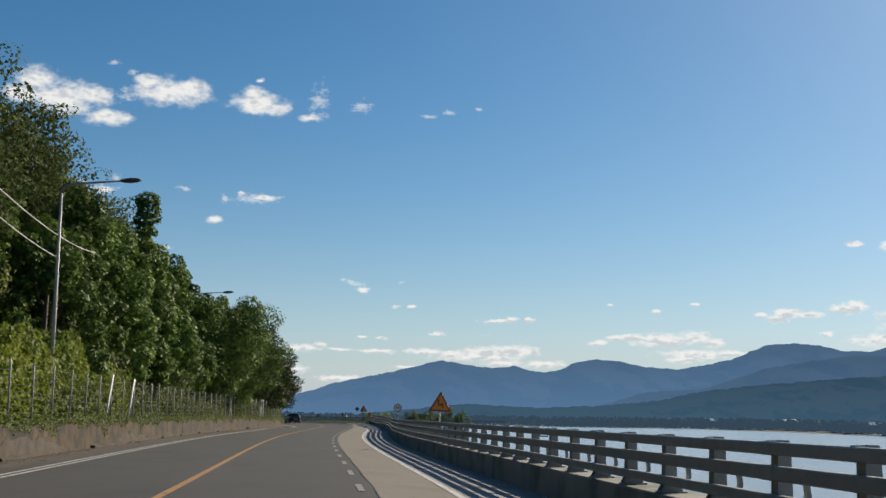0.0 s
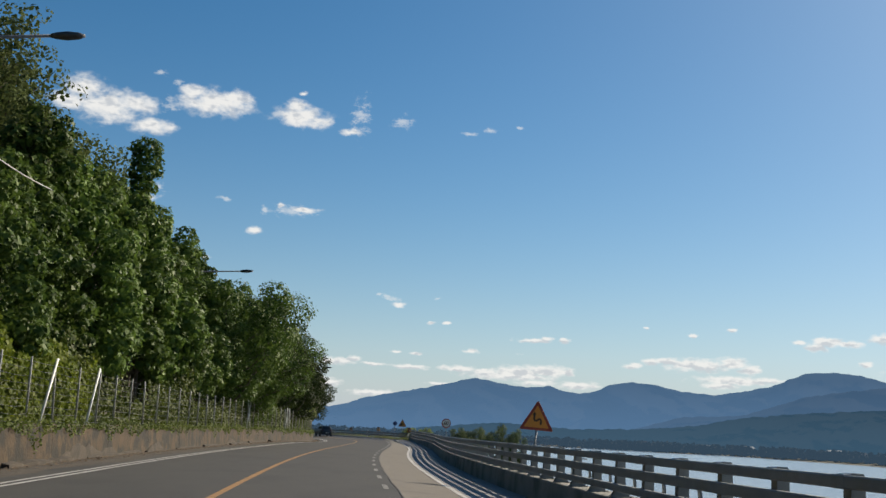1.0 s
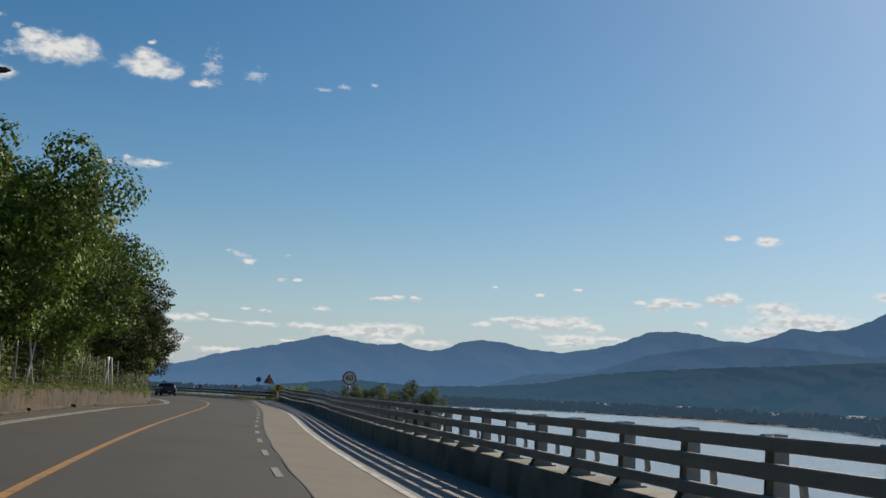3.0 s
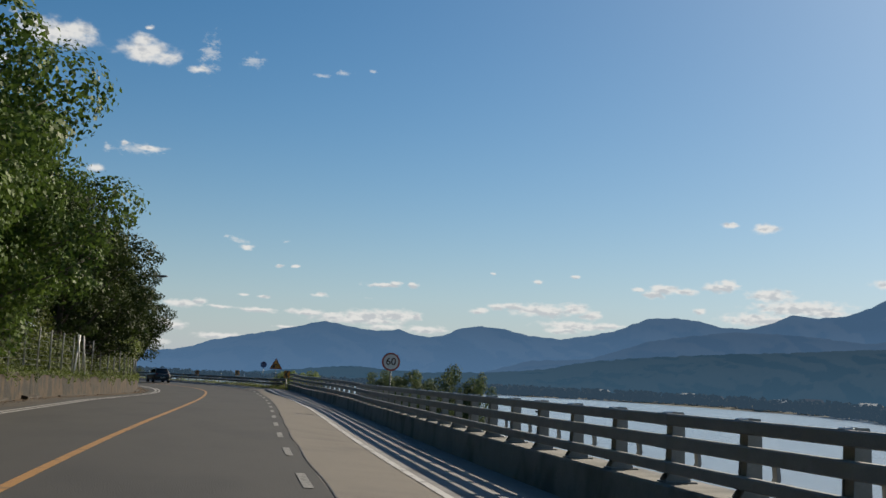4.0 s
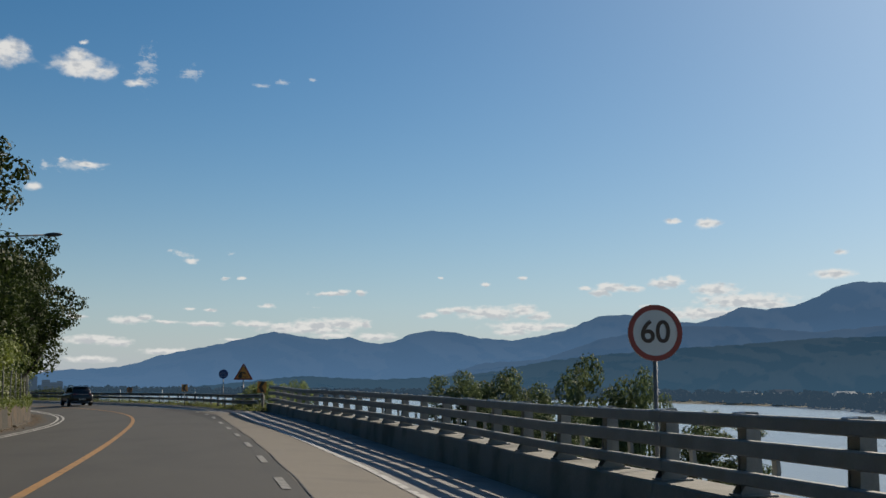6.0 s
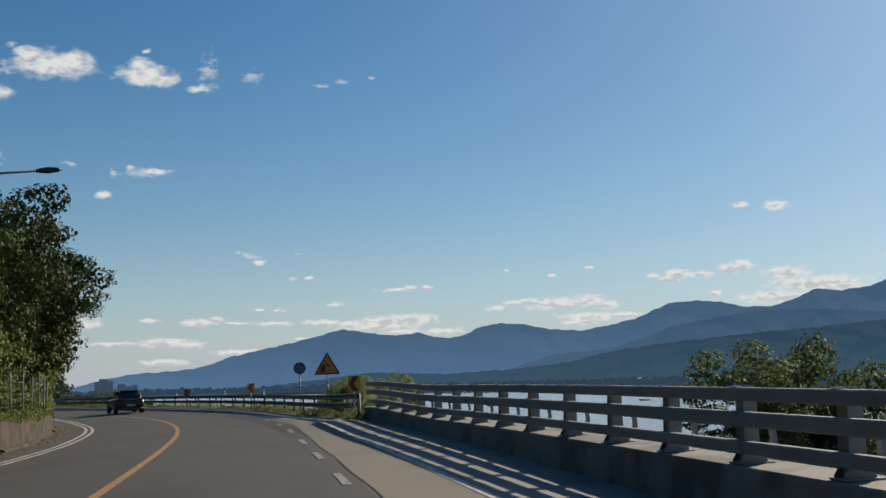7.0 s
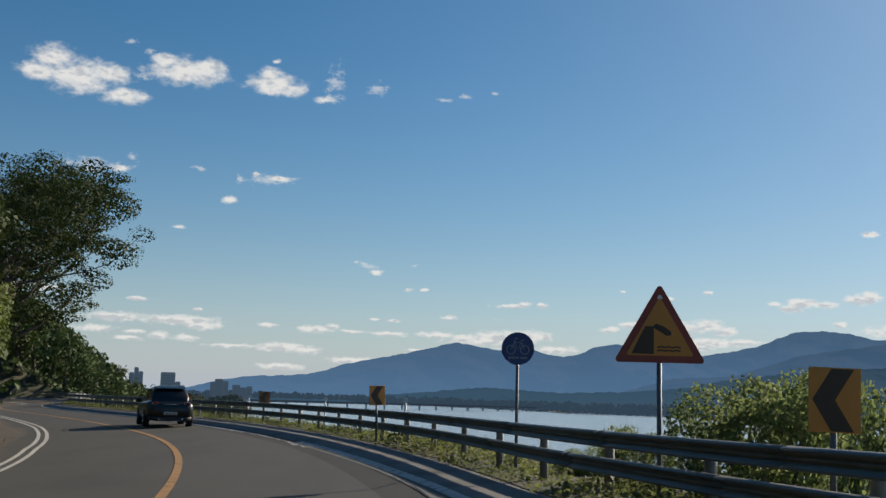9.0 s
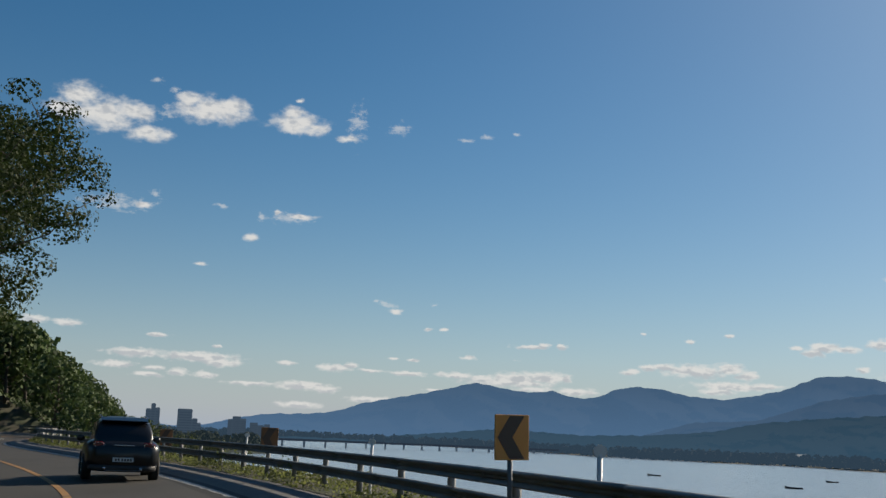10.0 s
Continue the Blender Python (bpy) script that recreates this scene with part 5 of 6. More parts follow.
while s < 100:
    plant(VINES[vr.randrange(4)], s, -15.0 + vr.uniform(-1.0, 1.0), (0.72 if s < 62 else 0.98) * vr.uniform(0.9, 1.05))
    s += vr.uniform(3.5, 5.0)
plant(TALL, 74.0, -11.6, 1.12)
plant(TALL, 113.0, -10.0, 0.93)
# leafy trees after them
for s, d, k, size in ((98.0, -12.8, 1, 0.8), (107.0, -9.7, 1, 0.93), (110.5, -10.6, 1, 1.04), (115, -12.6, 0, 0.98), (121, -12.0, 2, 0.8), (126, -10.0, 3, 1.04), (130.5, -9.0, 1, 0.97), (135, -10.2, 0, 0.86), (139, -10.2, 3, 0.86), (144, -9.6, 3, 0.8), (150, -9.3, 3, 0.8), (152.5, -9.3, 1, 0.76), (157.0, -8.6, 3, 1.0), (165, -10.4, 3, 0.62), (170, -11.0, 3, 0.68), (176, -10.6, 3, 0.9), (183, -10.0, 1, 0.86)):
    plant(TREES[k], s, d, size)
# two low, wide-crowned ones that reach out over the lane
for s, d, wide, tall in ((95.0, -10.0, 0.95, 0.93), (101.5, -9.9, 0.82, 0.8)):
    plant(WIDE, s, d, 1.0).scale = (wide, wide, tall)
# the trees that lean out over the bend
for s, d, k, size in ((198, -8.4, 0, 1.1), (205, -7.9, 1, 1.3), (213, -9.2, 0, 1.25)):
    plant(LEANING[k], s, d, size, 0.2, turn_at(s) + (0.25 if k else -0.3))
# woods on the hillside
for i in range(42):
    d = vr.uniform(14.5, 33)
    s = min(104.0, 3 * d + vr.uniform(-4, 34))
    plant(HILL[vr.randrange(3)], s, -d, vr.uniform(1.05, 1.4) * (1.0 - 0.022 * max(0.0, d - 15.5)))
for i in range(26):
    s, d = vr.uniform(8, 46), -vr.uniform(10.8, 14.5)
    plant(SHRUBS[vr.randrange(2)], s, d, vr.uniform(0.9, 1.5))
# trees and shrubs on the bank by the lake: place, height of the top, spread
for s, d, top, wide in ((131.0, 8.6, 1.85, 0.5), (131.9, 9.9, 1.7, 0.5), (132.3, 11.0, 1.9, 0.62), (130.1, 13.1, 2.2, 0.74), (129.4, 13.9, 1.75, 0.5), (126.0, 8.6, 0.95, 0.4), (121.5, 8.4, 1.0, 0.42), (114.0, 8.8, 0.9, 0.42)):
    p = at(s, d)
    z = floor_at(p.x, p.y) - 0.1
    ob = copy_thing(LAKE_TREE, Matrix.Translation((p.x, p.y, z)) @ Matrix.Rotation(vr.uniform(0, 6.3), 4, "Z"))
    ob.scale = (wide, wide, (top - z) / 9.5)
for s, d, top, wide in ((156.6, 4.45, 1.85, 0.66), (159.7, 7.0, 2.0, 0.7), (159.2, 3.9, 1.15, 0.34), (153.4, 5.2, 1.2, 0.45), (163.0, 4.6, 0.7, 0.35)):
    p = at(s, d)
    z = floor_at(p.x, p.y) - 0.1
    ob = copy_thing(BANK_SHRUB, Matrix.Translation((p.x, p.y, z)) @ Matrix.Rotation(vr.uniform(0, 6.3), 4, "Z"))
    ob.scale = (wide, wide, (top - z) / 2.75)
for s, d, size in ((205, 5.2, 0.3), (210, 5.8, 0.42), (214, 6.6, 0.5), (218, 5.8, 0.5), (222, 7.0, 0.6), (226, 6.4, 0.55), (231, 7.5, 0.6), (237, 8.5, 0.62)):
    plant(BIG_SHRUB, s, d, size, 0.1)
# low growth on the slope along the inside of the bend
for i in range(34):
    s = 193 + 2.1 * i
    plant(BIG_SHRUB if i % 3 else FAR[i % 2], s, -9.3 - vr.uniform(0, 5.5), vr.uniform(0.3, 0.55) * (1.0 if i % 3 else 0.8), 0.15)
# trees at the far end of the bend and on the hill beyond
for s, d, k, size in ((236, 5.0, 0, 0.36), (242, 6.5, 1, 0.45), (250, 5.5, 0, 0.42), (229, 5.4, 1, 0.3), (222, 6.0, 0, 0.24)):
    plant(FAR[k], s, d, size)
hr = random.Random(23)
for i in range(240):
    a, r_ = hr.uniform(11.4, 27), hr.uniform(105, 260)
    x, y = -1.5 - r_ * math.sin(radians(a)), 161 + r_ * math.cos(radians(a))
    _, dd = along(np.array([x]), np.array([y]))
    ground_z = floor_at(x, y) - 0.3
    if -8.5 < dd[0] < 6.0 and ground_z < 0.4:
        continue
    room = r_ * math.tan(radians(float(np.interp(a, (11.4, 12.5, 13.6, 15, 16, 17, 18.7, 22, 27), (0.5, 0.7, 1.75, 3.0, 3.9, 4.7, 5.65, 7.0, 8.0))))) + EYE_Z - ground_z
    z = min(1.35, room / 9.5) * hr.uniform(0.8, 1.0)
    if z < 0.12:
        continue
    ob = copy_thing(FAR[hr.randrange(2)], Matrix.Translation((x, y, ground_z)) @ Matrix.Rotation(hr.uniform(0, 6.3), 4, "Z"))
    ob.scale = (z, z, z)
for proto in (*VINES, TALL, WIDE, *TREES, *LEANING, *HILL, *FAR, *SHRUBS, BIG_SHRUB, BANK_SHRUB, LAKE_TREE):
    away(proto)


def leaf_strip(name, label, category, n, size, mat, where, seed, face=(0.8, -0.3, 0.4)):
    """A tangle of uncountable leaves along the road; where(gen, n) gives s, d, z."""
    gen = np.random.default_rng(seed)
    s, d, z = where(gen, n)
    th = np.interp(s, S_ALL, TH)
    bk = 0.045 * np.clip((s - 112) / 38, 0, 1) * np.clip(d, -9, 6)
    pts = np.stack([np.interp(s, S_ALL, PX) + d * np.cos(th), np.interp(s, S_ALL, PY) + d * np.sin(th), z + bk], -1)
    v, f = leaf_quads(pts, np.tile(np.array(face), (n, 1)), size, gen, 0.3)
    return tagged(new(name, big_mesh(name, v, f, mat)), label, category, kind="stuff")


def wave(s, k):
    return 0.5 + 0.25 * np.sin(s * 0.31 + k) + 0.25 * np.sin(s * 0.83 + 2 * k)


def vines_first(gen, n):
    s = gen.uniform(4, 58, n)
    top = 1.6 + 2.0 * wave(s, 1.0)
    z = 1.15 + top * gen.uniform(0, 1, n) ** 0.7
    keep = np.array([wall_d(v) for v in s])
    return s, keep - 0.45 - 0.9 * gen.uniform(0, 1, n) ** 1.5 * (0.4 + z / 4), z


def vines_low(gen, n):
    s = gen.uniform(40, 190, n)
    z = 1.1 + (1.0 + 2.4 * wave(s, 3.0) ** 2) * gen.uniform(0, 1, n) ** 1.2
    return s, np.array([wall_d(v) for v in s]) - 0.3 - 0.9 * gen.uniform(0, 1, n), z


def vines_last(gen, n):
    s = gen.uniform(140, 188, n)
    z = 1.1 + (2.0 + 1.3 * wave(s, 0.4) + 0.8 * (s > 168)) * gen.uniform(0, 1, n) ** 0.6
    spill = np.clip((z - 2.3) / 0.7, 0, 1) * 0.75 + 0.5 * (s > 168)
    return s, np.array([wall_d(v) for v in s]) - 0.35 - 0.9 * gen.uniform(0, 1, n) ** 1.3 + spill * gen.uniform(0, 1, n), z


def weeds(gen, n):
    s = 149 + 120 * gen.uniform(0, 1, n) ** 1.3
    d = np.array([beam_d(v) for v in s]) - 0.5 + 2.6 * gen.uniform(0, 1, n) ** 1.1
    tuft = wave(s, 5.0) * wave(s * 2.3, 1.0) * 1.6
    foot = np.array([rise(a, b) for a, b in zip(s, d)])
    return s, d, foot - 0.1 + (0.14 + 0.4 * tuft) * np.clip((d - np.array([beam_d(v) for v in s]) + 0.75) / 0.7, 0.3, 1.0) * gen.uniform(0, 1, n) - 0.06 * (d - 3)


def bank_scrub(gen, n):
    s = gen.uniform(96, 150, n)
    d = np.array([rail_d(v) for v in s]) + 1.0 + 5.5 * gen.uniform(0, 1, n)
    k = d - np.array([rail_d(v) for v in s])
    return s, d, -0.6 - 0.55 * k + (0.4 + 0.9 * wave(s, 2.0)) * gen.uniform(0, 1, n)


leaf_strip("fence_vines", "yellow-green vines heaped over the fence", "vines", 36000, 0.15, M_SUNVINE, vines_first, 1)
leaf_strip("fence_vines", "low green vines and grass along the fence foot", "vines", 38000, 0.14, M_FENCEVINE, vines_low, 2)
def wall_weeds(gen, n):
    s = gen.uniform(0, 186, n)
    tuft = wave(s * 1.7, 0.7) * wave(s * 4.1, 2.0) * 2.2
    drape = gen.uniform(0, 1, n) < 0.45
    z = np.where(drape, 1.1 - (0.06 + 0.34 * tuft) * gen.uniform(0, 1, n) ** 1.4, 1.1 + 0.3 * tuft * gen.uniform(0, 1, n))
    return s, np.array([wall_d(v) for v in s]) + np.where(drape, 0.05 + 0.05 * gen.uniform(0, 1, n), -0.12 + gen.normal(0, 0.1, n)), z


leaf_strip("wall_top_weeds", "green weeds and creepers hanging over the wall top", "weeds", 30000, 0.07, M_FENCEVINE, wall_weeds, 6, (0.6, -0.4, 0.6))
leaf_strip("fence_vines", "bright green vines climbing through the fence", "vines", 32000, 0.14, M_FENCEVINE, vines_last, 3)
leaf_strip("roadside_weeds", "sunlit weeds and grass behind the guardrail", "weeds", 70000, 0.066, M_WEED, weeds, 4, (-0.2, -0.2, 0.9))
leaf_strip("bank_scrub", "scrub on the bank below the barrier", "scrub", 14000, 0.15, M_SHRUB, bank_scrub, 5, (0, 0, 1))

# undergrowth on the slope inside the bend
gen = np.random.default_rng(9)
n = 34000
s, d = gen.uniform(192, 268, n), -8.0 - 17.0 * gen.uniform(0, 1, n)
th = np.interp(s, S_ALL, TH)
px, py = np.interp(s, S_ALL, PX) + d * np.cos(th), np.interp(s, S_ALL, PY) + d * np.sin(th)
px[::2], py[::2] = gen.uniform(-78, -27, n // 2), gen.uniform(262, 345, n // 2)
off_ = along(px, py)[1]
clear = (off_ < -6.5) | (off_ > 5.5) | (ground_height(px, py) > 0.35)
px, py, s, d = px[clear], py[clear], s[clear], d[clear]
n = len(px)
pts = np.stack([px, py, ground_height(px, py) + 0.9 * gen.uniform(0, 1, n) * wave(s + d, 1.0)], -1)
v, f = leaf_quads(pts, np.tile(np.array((0.5, -0.3, 0.7)), (n, 1)), 0.5, gen, 0.3)
tagged(new("slope_scrub", big_mesh("slope_scrub", v, f, M_PINE)), "dull green scrub covering the slope by the bend", "scrub", kind="stuff")

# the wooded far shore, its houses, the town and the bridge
# shore, houses, town and bridge glow a little to paint haze over them
M_SHORE = haze_glow_material("shore_woods", (0.026, 0.047, 0.072), (0.02, 0.03, 0.014), 0.82)
M_TOWN = haze_glow_material("town_wall", (0.0434, 0.0672, 0.098), (0.084, 0.084, 0.084), 0.72)
M_TOWNDARK = haze_glow_material("town_glass", (0.0364, 0.0574, 0.0854), (0.035, 0.042, 0.049), 0.72)
M_DECK = haze_glow_material("bridge_deck", (0.0154, 0.0266, 0.0448), (0.014, 0.014, 0.014), 0.8)
M_PALE = haze_glow_material("pale_wall", (0.154, 0.182, 0.21), (0.385, 0.385, 0.371), 0.4)
gen = np.random.default_rng(77)
n = 2600
a = gen.uniform(-14, 55, n)
r = np.interp(a, [q[0] for q in SHORE], [q[1] for q in SHORE]) + 1 + 150 * gen.uniform(0, 1, n) ** 1.7
w = (1.5 + 2.2 * gen.uniform(0, 1, n) ** 2) * (0.6 + r / 1500)
cx, cy = r * np.sin(np.radians(a)), 80 + r * np.cos(np.radians(a))
pts, nrm = [], []
m_ = 22
u = gen.normal(0, 1, (n, m_, 3))
u /= np.linalg.norm(u, axis=2, keepdims=True)
c = np.stack([cx, cy, np.full(n, -7.6) + w * 0.8], -1)[:, None, :]
p = (c + u * w[:, None, None] * np.array([1, 1, 0.95])).reshape(-1, 3)
v, f = leaf_quads(p, u.reshape(-1, 3), 1.0, gen, 0.1)
k = np.repeat(np.repeat(w, m_), 4)[:, None]
v = np.repeat(p, 4, 0) + (v - np.repeat(p, 4, 0)) * k * 0.95
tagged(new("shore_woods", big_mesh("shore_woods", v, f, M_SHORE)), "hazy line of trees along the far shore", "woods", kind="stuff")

# a wooded spit below the town
v, f = [], []
for i in range(40):
    a_ = radians(-13.2 + 7.9 * i / 39)
    for r_, z_ in ((540, WATER_Z - 1), (556, -8.2), (700, -7.6), (760, WATER_Z - 1)):
        v.append((-1.5 + r_ * math.sin(a_), 161 + r_ * math.cos(a_), z_))
f = [(i * 4 + j, i * 4 + j + 1, i * 4 + j + 5, i * 4 + j + 4) for i in range(39) for j in range(3)]
# haze glow mixed into the spit's land and trees too
M_SPIT = haze_glow_material("spit_woods", (0.021, 0.0336, 0.042), (0.021, 0.0315, 0.014), 0.4)
tagged(new("ground_spit", big_mesh("ground_spit", np.array(v), np.array(f), M_SPIT)), "low wooded spit of land in the lake", "ground", kind="structure")
n, m_ = 150, 60
a = np.radians(-13.0 + 7.3 * gen.uniform(0, 1, n) ** 0.9)
r = 570 + 120 * gen.uniform(0, 1, n)
w = gen.uniform(2.2, 4.6, n) * (0.75 + 0.35 * np.sin(a * 95) ** 2)
u = gen.normal(0, 1, (n, m_, 3))
u /= np.linalg.norm(u, axis=2, keepdims=True)
c = np.stack([-1.5 + r * np.sin(a), 161 + r * np.cos(a), -7.6 + w * 0.9], -1)[:, None, :]
p = (c + u * w[:, None, None] * np.array([1, 1, 1.05])).reshape(-1, 3)
v, f = leaf_quads(p, u.reshape(-1, 3), 1.0, gen, 0.1)
k = np.repeat(np.repeat(w, m_), 4)[:, None]
v = np.repeat(p, 4, 0) + (v - np.repeat(p, 4, 0)) * k * 0.6
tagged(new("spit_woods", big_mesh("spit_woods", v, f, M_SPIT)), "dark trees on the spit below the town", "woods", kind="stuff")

hr = random.Random(3)


def far_house(az_, r_, wide, tall, mat, roof):
    x, y = r_ * math.sin(radians(az_)), 80 + r_ * math.cos(radians(az_))
    ob = holder("house", "small pale house among the trees on the far shore", "house", "far shore houses", m=Matrix.Translation((x, y, -7.8)) @ Matrix.Rotation(hr.uniform(-0.5, 0.5), 4, "Z"))
    part("wall", Mesh().box((-wide / 2, -4, 0), (wide / 2, 4, tall)), mat, ob)
    part("roof", Mesh().add([(-wide / 2 - 0.5, -4.5, tall), (wide / 2 + 0.5, -4.5, tall), (wide / 2 + 0.5, 4.5, tall), (-wide / 2 - 0.5, 4.5, tall), (-wide / 2, 0, tall + 2.2), (wide / 2, 0, tall + 2.2)], [(0, 1, 5, 4), (2, 3, 4, 5), (0, 4, 3), (1, 2, 5), (3, 2, 1, 0)]), roof, ob)
    for i in range(3):
        q = -wide / 2 + wide * (i + 0.5) / 3
        part("window", Mesh().box((q - 0.7, -4.06, tall * 0.35), (q + 0.7, -4.0, tall * 0.75)), M_TOWNDARK, ob)


for i, az_ in enumerate((9.0, 12.5, 14.1, 17.3, 19.0, 19.6, 21.8, 23.9, 25.2, 28.4, 30.0, 32.7)):
    r_ = float(np.interp(az_, [q[0] for q in SHORE], [q[1] for q in SHORE])) + hr.uniform(60, 190)
    far_house(az_, r_, hr.uniform(9, 18), hr.uniform(4, 7), M_PALE if i % 3 else M_TOWN, M_PALE if i % 2 else M_TOWNDARK)


def tower(name, label, az0, az1, tops, r_):
    """A block of several steps, seen from the bend; tops are shares of its width and elevations."""
    base = Vector((-1.5, 161.0, 0))
    mid = radians((az0 + az1) / 2)
    c = base + Vector((math.sin(mid), math.cos(mid), 0)) * r_
    wide = r_ * radians(az1 - az0)
    ob = holder(name, label, "building", m=Matrix.Translation((c.x, c.y, -7.5)) @ Matrix.Rotation(-mid, 4, "Z"))
    for f0, f1, el_ in tops:
        x0, x1, zt = -wide / 2 + wide * f0, -wide / 2 + wide * f1, 8.9 + r_ * math.tan(radians(el_))
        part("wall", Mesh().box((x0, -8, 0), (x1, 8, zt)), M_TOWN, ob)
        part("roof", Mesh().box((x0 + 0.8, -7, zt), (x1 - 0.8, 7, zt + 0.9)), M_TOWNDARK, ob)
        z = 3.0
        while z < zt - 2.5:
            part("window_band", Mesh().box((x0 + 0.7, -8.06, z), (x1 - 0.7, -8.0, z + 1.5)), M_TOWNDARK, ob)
            z += 3.2
    return ob


tower("apartment_building", "tall hazy apartment block behind the shore trees", -11.42, -10.74, [(0.0, 0.36, 0.9), (0.36, 0.68, 1.16), (0.68, 1.0, 0.96)], 1500.0)
tower("apartment_building", "hazy grey tower with a lower stepped wing", -9.88, -8.72, [(0.0, 0.62, 0.95), (0.62, 0.85, 0.5), (0.85, 1.0, 0.3)], 1450.0)
tower("factory_building", "wide hazy plant building with a pale end", -7.4, -6.5, [(0.0, 0.25, 0.55), (0.25, 0.7, 0.7), (0.7, 1.0, 0.6)], 2100.0)
tower("factory_building", "low pale plant building by the water", -6.3, -5.3, [(0.0, 0.4, 0.42), (0.4, 0.7, 0.3), (0.7, 1.0, 0.36)], 2000.0)

bridge = holder("road_bridge", "long low hazy bridge across the lake on many piers", "bridge", m=Matrix.Translation((0, 1500, WATER_Z)))
b0 = Vector((-1.5 + 900 * math.sin(radians(-5.2)), 161 + 900 * math.cos(radians(-5.2)), 0))
b1 = Vector((-1.5 + 1150 * math.sin(radians(9.2)), 161 + 1150 * math.cos(radians(9.2)), 0))
za, zb = 1.39 - 900 * math.tan(radians(0.26)), 1.39 - 1150 * math.tan(radians(0.275))
way = (b1 - b0).normalized()
nrm_ = Vector((-way.y, way.x, 0))
mesh = Mesh()
pts = []
for p_, z_ in ((b0, za), (b1, zb)):
    pts += [p_ + nrm_ * 5 + Vector((0, 0, z_ - 1.8)), p_ - nrm_ * 5 + Vector((0, 0, z_ - 1.8)), p_ - nrm_ * 5 + Vector((0, 0, z_)), p_ + nrm_ * 5 + Vector((0, 0, z_))]
mesh.add(pts, [(0, 1, 5, 4), (1, 2, 6, 5), (2, 3, 7, 6), (3, 0, 4, 7), (3, 2, 1, 0), (4, 5, 6, 7)])
under(part("deck", mesh, M_DECK), bridge)
nspan = 16
for i in range(nspan):
    p_ = b0.lerp(b1, (i + 0.5) / nspan)
    z_ = za + (zb - za) * (i + 0.5) / nspan
    mm = Mesh().box((p_.x - 0.7, p_.y - 3.5, WATER_Z - 1), (p_.x + 0.7, p_.y + 3.5, z_ - 1.7))
    under(part("pier", mm, M_TOWN), bridge)
for i in range(9):
    p_ = b0.lerp(b1, (i + 0.3) / 9)
    under(part("lamp_post", Mesh().tube([(p_.x, p_.y, za - 0.1), (p_.x, p_.y, za + 4.6)], 0.14, 5), M_TOWN), bridge)


# small boats at anchor
for x, y, turn in ((123.2, 489.4, 70.0), (172.0, 579.1, 100.0), (103.4, 577.5, 60.0)):
    boat = holder("boat", "small dark open boat lying on the lake", "boat", "anchored boats", m=Matrix.Translation((x, y, WATER_Z)) @ Matrix.Rotation(radians(turn), 4, "Z"))
    rings = [(-2.5, 0.55, -0.2, 0.5), (-1.4, 0.75, -0.25, 0.45), (0.0, 0.82, -0.25, 0.45), (1.4, 0.62, -0.2, 0.55), (2.3, 0.2, -0.05, 0.75), (2.6, 0.05, 0.2, 0.82)]
    pts, fcs = [], []
    for yy, w_, z0, z1 in rings:
        pts += [(-w_, yy, z1), (-w_ * 0.75, yy, (z0 + z1) / 2), (-w_ * 0.4, yy, z0), (w_ * 0.4, yy, z0), (w_ * 0.75, yy, (z0 + z1) / 2), (w_, yy, z1), (w_ * 0.85, yy, z1), (w_ * 0.4, yy, z0 + 0.12), (-w_ * 0.4, yy, z0 + 0.12), (-w_ * 0.85, yy, z1)]
    for i in range(5):
        fcs += [(i * 10 + j, i * 10 + (j + 1) % 10, i * 10 + 10 + (j + 1) % 10, i * 10 + 10 + j) for j in range(10)]
    fcs += [tuple(range(10)), tuple(range(59, 49, -1))]
    part("hull", Mesh().add(pts, fcs), M_DARKGREY, boat)
    for yy in (-1.0, 0.6):
        part("thwart", Mesh().box((-0.65, yy - 0.14, 0.2), (0.65, yy + 0.14, 0.25), None, 0.01), M_BARK, boat)


# the car ahead
M_PAINT = bpy.data.materials.new("black_car_paint")
M_PAINT.use_nodes = True
_b = M_PAINT.node_tree.nodes["Principled BSDF"]
_b.inputs["Base Color"].default_value = (0.005, 0.005, 0.006, 1)
_b.inputs["Roughness"].default_value, _b.inputs["Metallic"].default_value = 0.36, 0.0
_b.inputs["Coat Weight"].default_value, _b.inputs["Coat Roughness"].default_value = 0.25, 0.1
_n = M_PAINT.node_tree.nodes.new("ShaderNodeTexNoise")
_n.inputs["Scale"].default_value, _n.inputs["Detail"].default_value = 3.0, 6.0
_r = M_PAINT.node_tree.nodes.new("ShaderNodeMapRange")
_r.inputs["To Min"].default_value, _r.inputs["To Max"].default_value = 0.22, 0.45
M_PAINT.node_tree.links.new(_n.outputs["Fac"], _r.inputs["Value"])
M_PAINT.node_tree.links.new(_r.outputs[0], _b.inputs["Roughness"])
M_GLASS = bpy.data.materials.new("tinted_glass")
M_GLASS.use_nodes = True
_b = M_GLASS.node_tree.nodes["Principled BSDF"]
_b.inputs["Base Color"].default_value, _b.inputs["Roughness"].default_value = (0.006, 0.007, 0.008, 1), 0.06
M_RUBBER = material("tyre_rubber", (0.018, 0.018, 0.018), 0.85, spread=0.2, bump=0.2)
M_PLASTIC = material("black_trim", (0.022, 0.022, 0.023), 0.6, spread=0.15, bump=0.08)
M_CHROME = material("chrome_trim", (0.55, 0.56, 0.57), 0.25, metal=0.9, spread=0.06, bump=0.0)
M_TAIL = material("tail_lens", (0.10, 0.008, 0.008), 0.2, spread=0.1, bump=0.0)


